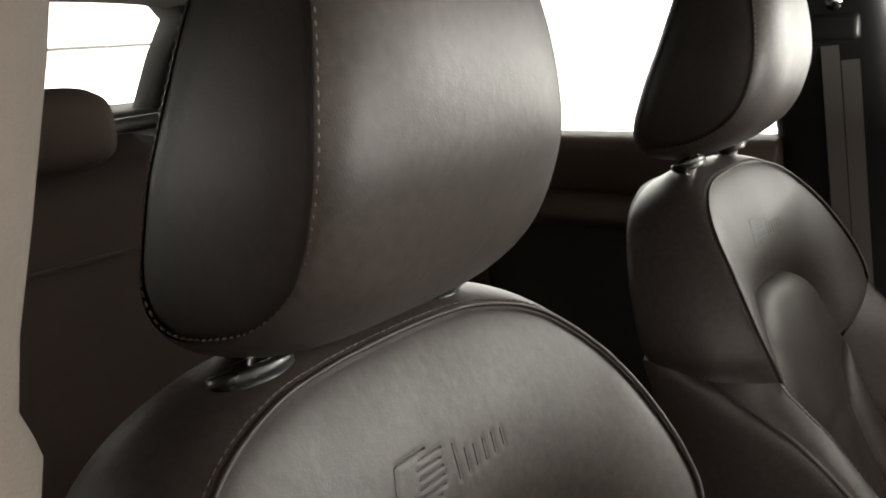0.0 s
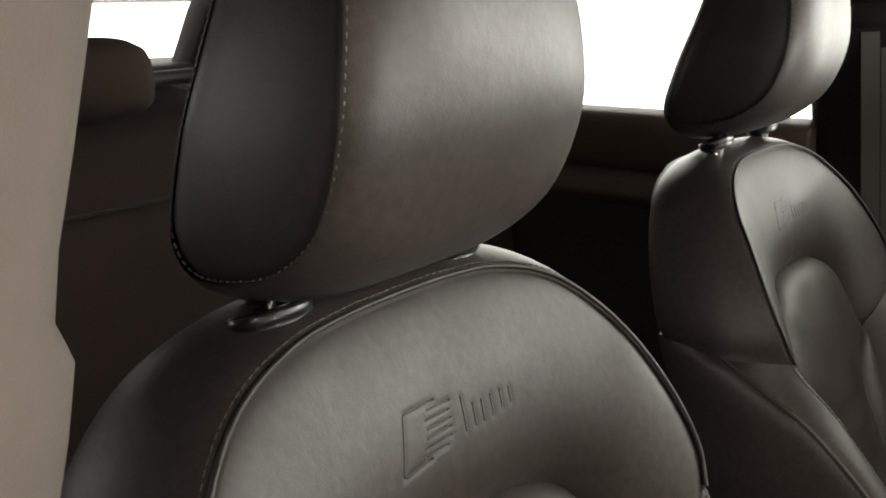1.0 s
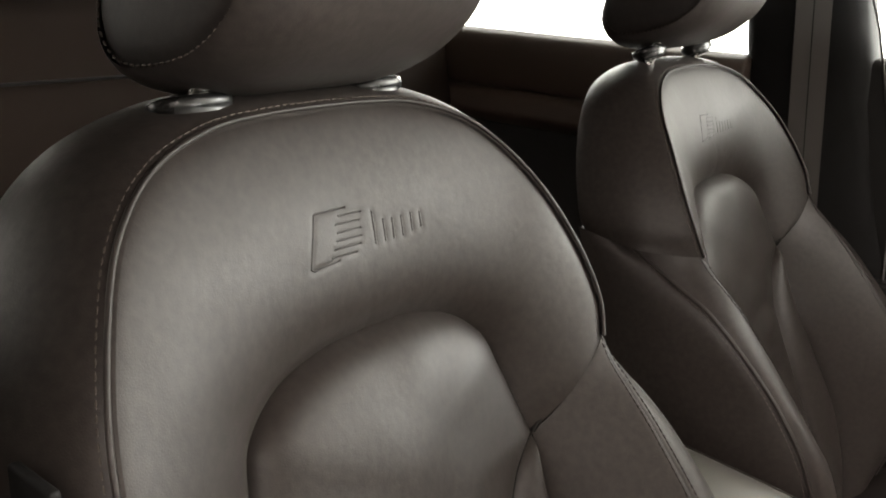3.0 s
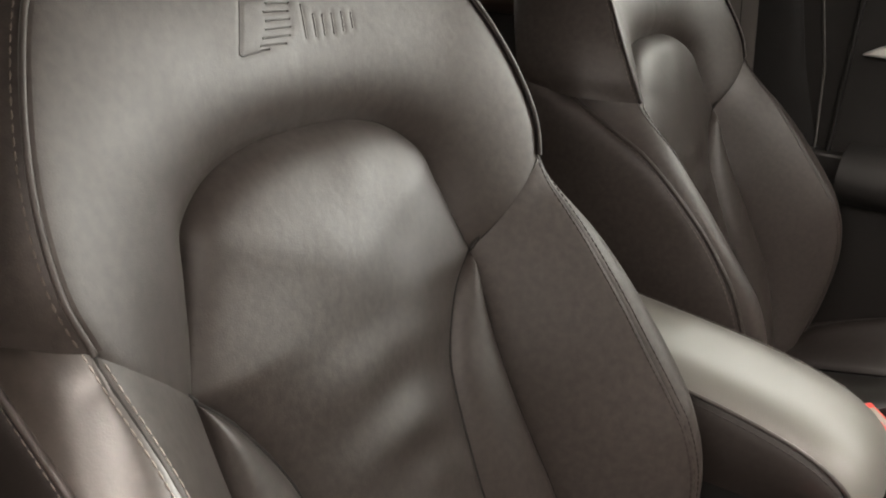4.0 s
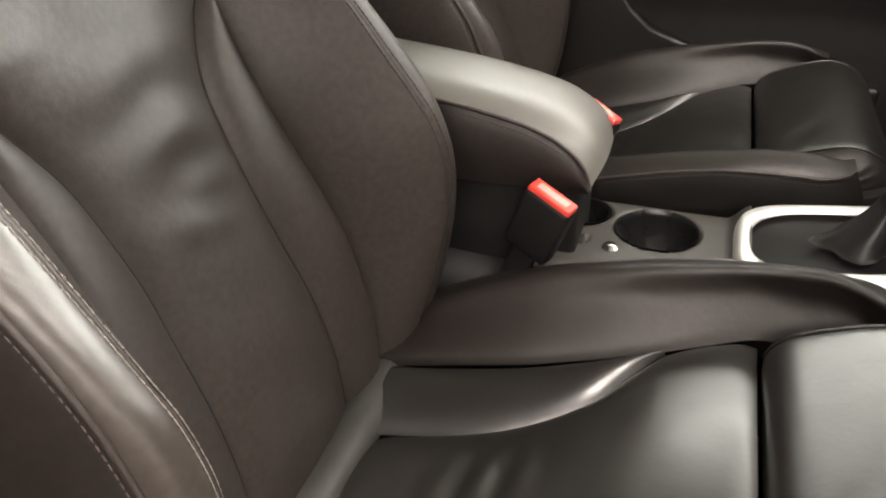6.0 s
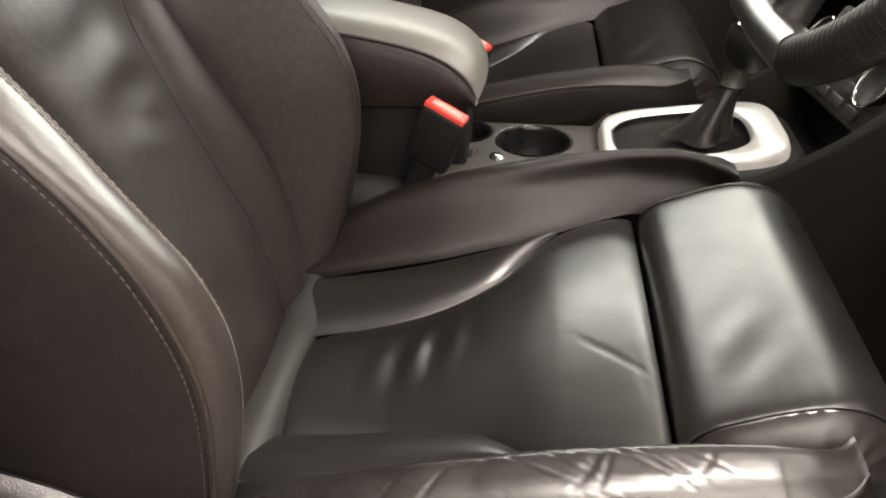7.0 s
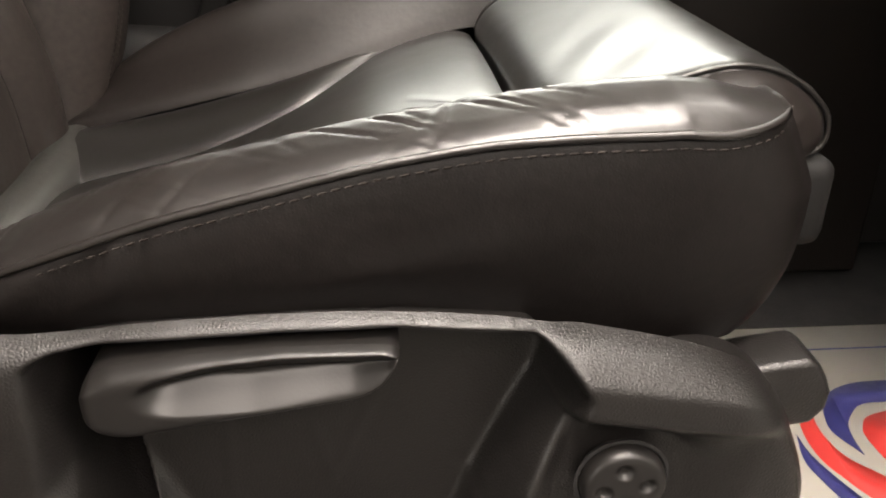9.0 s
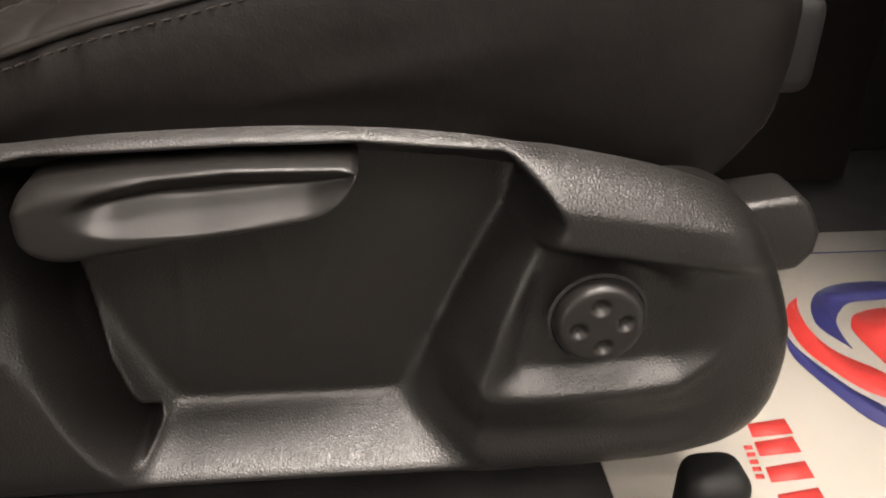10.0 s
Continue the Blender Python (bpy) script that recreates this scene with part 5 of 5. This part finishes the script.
t = np.roll(rim, -1, 0) - np.roll(rim, 1, 0)
t /= np.linalg.norm(t, axis=1)[:, None]
nw = np.array([-math.cos(WA), 0, math.sin(WA)])
bb = np.cross(t, nw)
g = np.linspace(0, 2 * np.pi, 16, endpoint=False)

R = rim[:, None] + 0.0165 * np.cos(g)[None, :, None] * bb[:, None] + 0.0185 * np.sin(g)[None, :, None] * nw
part("rim", sheet(R, wrap_u=True, wrap_v=True), LEATHER_WORN, wh)
ribs = []
def bb_at(j):
    return bb[j][None]
part("hub", moved(lathe([(0.075, -0.03), (0.085, 0.0), (0.07, 0.02), (0.03, 0.03), (0.001, 0.031)], 36), Matrix.Translation((0.408, 0, 0.734)) @ Matrix.Rotation(-(math.pi / 2 - WA), 4, "Y")), PLASTIC_DARK, wh)
def wheel_at(u, y, h):
    return (0.408 + u * math.sin(WA) - h * math.cos(WA), y, 0.734 + u * math.cos(WA) + h * math.sin(WA))
sp = np.array([[wheel_at(u, y, h) for y, h in ((-w, -0.008), (-w, 0.006), (-w * 0.6, 0.010), (w * 0.6, 0.010), (w, 0.006), (w, -0.008))] for u, w in ((-0.05, 0.05), (-0.09, 0.036), (-0.13, 0.03), (-0.16, 0.034))])
lower = part("spoke", sheet(sp, wrap_v=True, cap=True), PLASTIC_DARK, wh)
for sg in (1, -1):
    part("spoke_trim", tube(cr([wheel_at(-0.07, sg * 0.034, 0.009), wheel_at(-0.10, sg * 0.026, 0.011), wheel_at(-0.135, sg * 0.02, 0.011), wheel_at(-0.15, sg * 0.008, 0.011), wheel_at(-0.151, 0.0, 0.011)], 20), 0.0025, 8), CHROME, lower, "thin chrome spoke trim")
for ga in (5.86, 4.35, 0.42, 1.93):
    j = int(round(ga / (2 * np.pi) * 240)) % 240
    gg = np.linspace(0, 2 * np.pi, 24)
    part("grip_seam", tube(rim[j] + 0.0168 * np.cos(gg)[:, None] * bb_at(j) + 0.0188 * np.sin(gg)[:, None] * np.array([-math.cos(WA), 0, math.sin(WA)]), 0.0009, 6), PLASTIC_DARK, wh)
# ribbed grips
for g0, g1 in ((4.37, 5.84), (0.44, 1.91)):
    for ga in np.arange(g0, g1, 0.02618):
        j = int(round(ga / (2 * np.pi) * 240)) % 240
        gg = np.linspace(0, 2 * np.pi, 17)
        ribs.append(tube(rim[j] + 0.0161 * np.cos(gg)[:, None] * bb_at(j) + 0.0181 * np.sin(gg)[:, None] * np.array([-math.cos(WA), 0, math.sin(WA)]), 0.0007, 5))
tagged(part("grip_ribbing", join(ribs), LEATHER_BOOT, wh), "ribbed perforated leather grip", kind="stuff")
part("spoke", tube([(0.408, 0.0, 0.734), (0.406, 0.17, 0.732)], [0.02, 0.015], 12), PLASTIC_DARK, wh)
part("spoke", tube([(0.408, 0.0, 0.734), (0.406, -0.17, 0.732)], [0.02, 0.015], 12), PLASTIC_DARK, wh)
part("column", tube([(0.43, 0, 0.72), (0.75, 0, 0.60)], [0.05, 0.06], 16), PLASTIC_DARK, wh)

# ---- paper floor mat ----
mt = thing("paper_floor_mat", (0.6, -0.05, 0.004), "white printed paper mat with red and blue swirl on the floor", "floor mat")
def flat(outline, z, th=0.0004):
    return prism([tuple(p) for p in outline], 2, z - th, z)
part("paper", prism([(0.36, -0.33), (0.95, -0.33), (0.95, 0.138), (0.36, 0.138)], 2, 0.001, 0.004), PAPER, mt)
part("fold_line", flat([(0.40, 0.094), (0.95, 0.094), (0.95, 0.096), (0.40, 0.096)], 0.0046), INK_BLUE, mt)
def crescent(outer, inner):
    return np.vstack([cr(outer, 40), cr(inner, 40)[::-1][1:-1]])
ART = [
    ("red_swirl", INK_RED, [(0.594, 0.016), (0.58, 0.004), (0.569, -0.015), (0.563, -0.041), (0.563, -0.065), (0.569, -0.086), (0.588, -0.123), (0.63, -0.15)], [(0.594, 0.016), (0.586, -0.003), (0.581, -0.029), (0.582, -0.052), (0.589, -0.071), (0.612, -0.101), (0.63, -0.15)]),
    ("blue_swirl", INK_BLUE, [(0.557, -0.035), (0.549, -0.064), (0.55, -0.087), (0.563, -0.136), (0.576, -0.162), (0.61, -0.19)], [(0.557, -0.035), (0.558, -0.066), (0.574, -0.115), (0.589, -0.14), (0.61, -0.19)]),
    ("blue_swirl", INK_BLUE, [(0.74, 0.02), (0.692, 0.036), (0.664, 0.038), (0.639, 0.034), (0.617, 0.023), (0.602, 0.005), (0.594, -0.013), (0.591, -0.034), (0.603, -0.065)], [(0.74, 0.02), (0.675, 0.007), (0.64, 0.004), (0.623, -0.008), (0.61, -0.025), (0.605, -0.044), (0.603, -0.065)]),
    ("red_swirl", INK_RED, [(0.70, -0.015), (0.667, -0.007), (0.635, -0.014), (0.622, -0.028), (0.617, -0.045), (0.619, -0.088)], [(0.70, -0.015), (0.69, -0.05), (0.66, -0.08), (0.619, -0.088)]),
]
for nm, m, o, i in ART:
    part(nm, flat(crescent(o, i), 0.0048), m, mt)
# bars in place of the printed name
for x0, y0 in ((0.492, -0.146), (0.489, -0.165), (0.486, -0.190), (0.483, -0.215)):
    part("print_bar", flat([(x0 - 0.016, y0 - 0.004), (x0 + 0.014, y0), (x0 + 0.013, y0 - 0.016), (x0 - 0.018, y0 - 0.018)], 0.0048), INK_RED, mt)
for k in range(5):
    part("print_bar", flat([(0.470 - 0.001 * k, -0.172 - 0.007 * k), (0.464 - 0.001 * k, -0.172 - 0.007 * k), (0.463 - 0.001 * k, -0.176 - 0.007 * k), (0.469 - 0.001 * k, -0.176 - 0.007 * k)], 0.0048), INK_RED, mt)
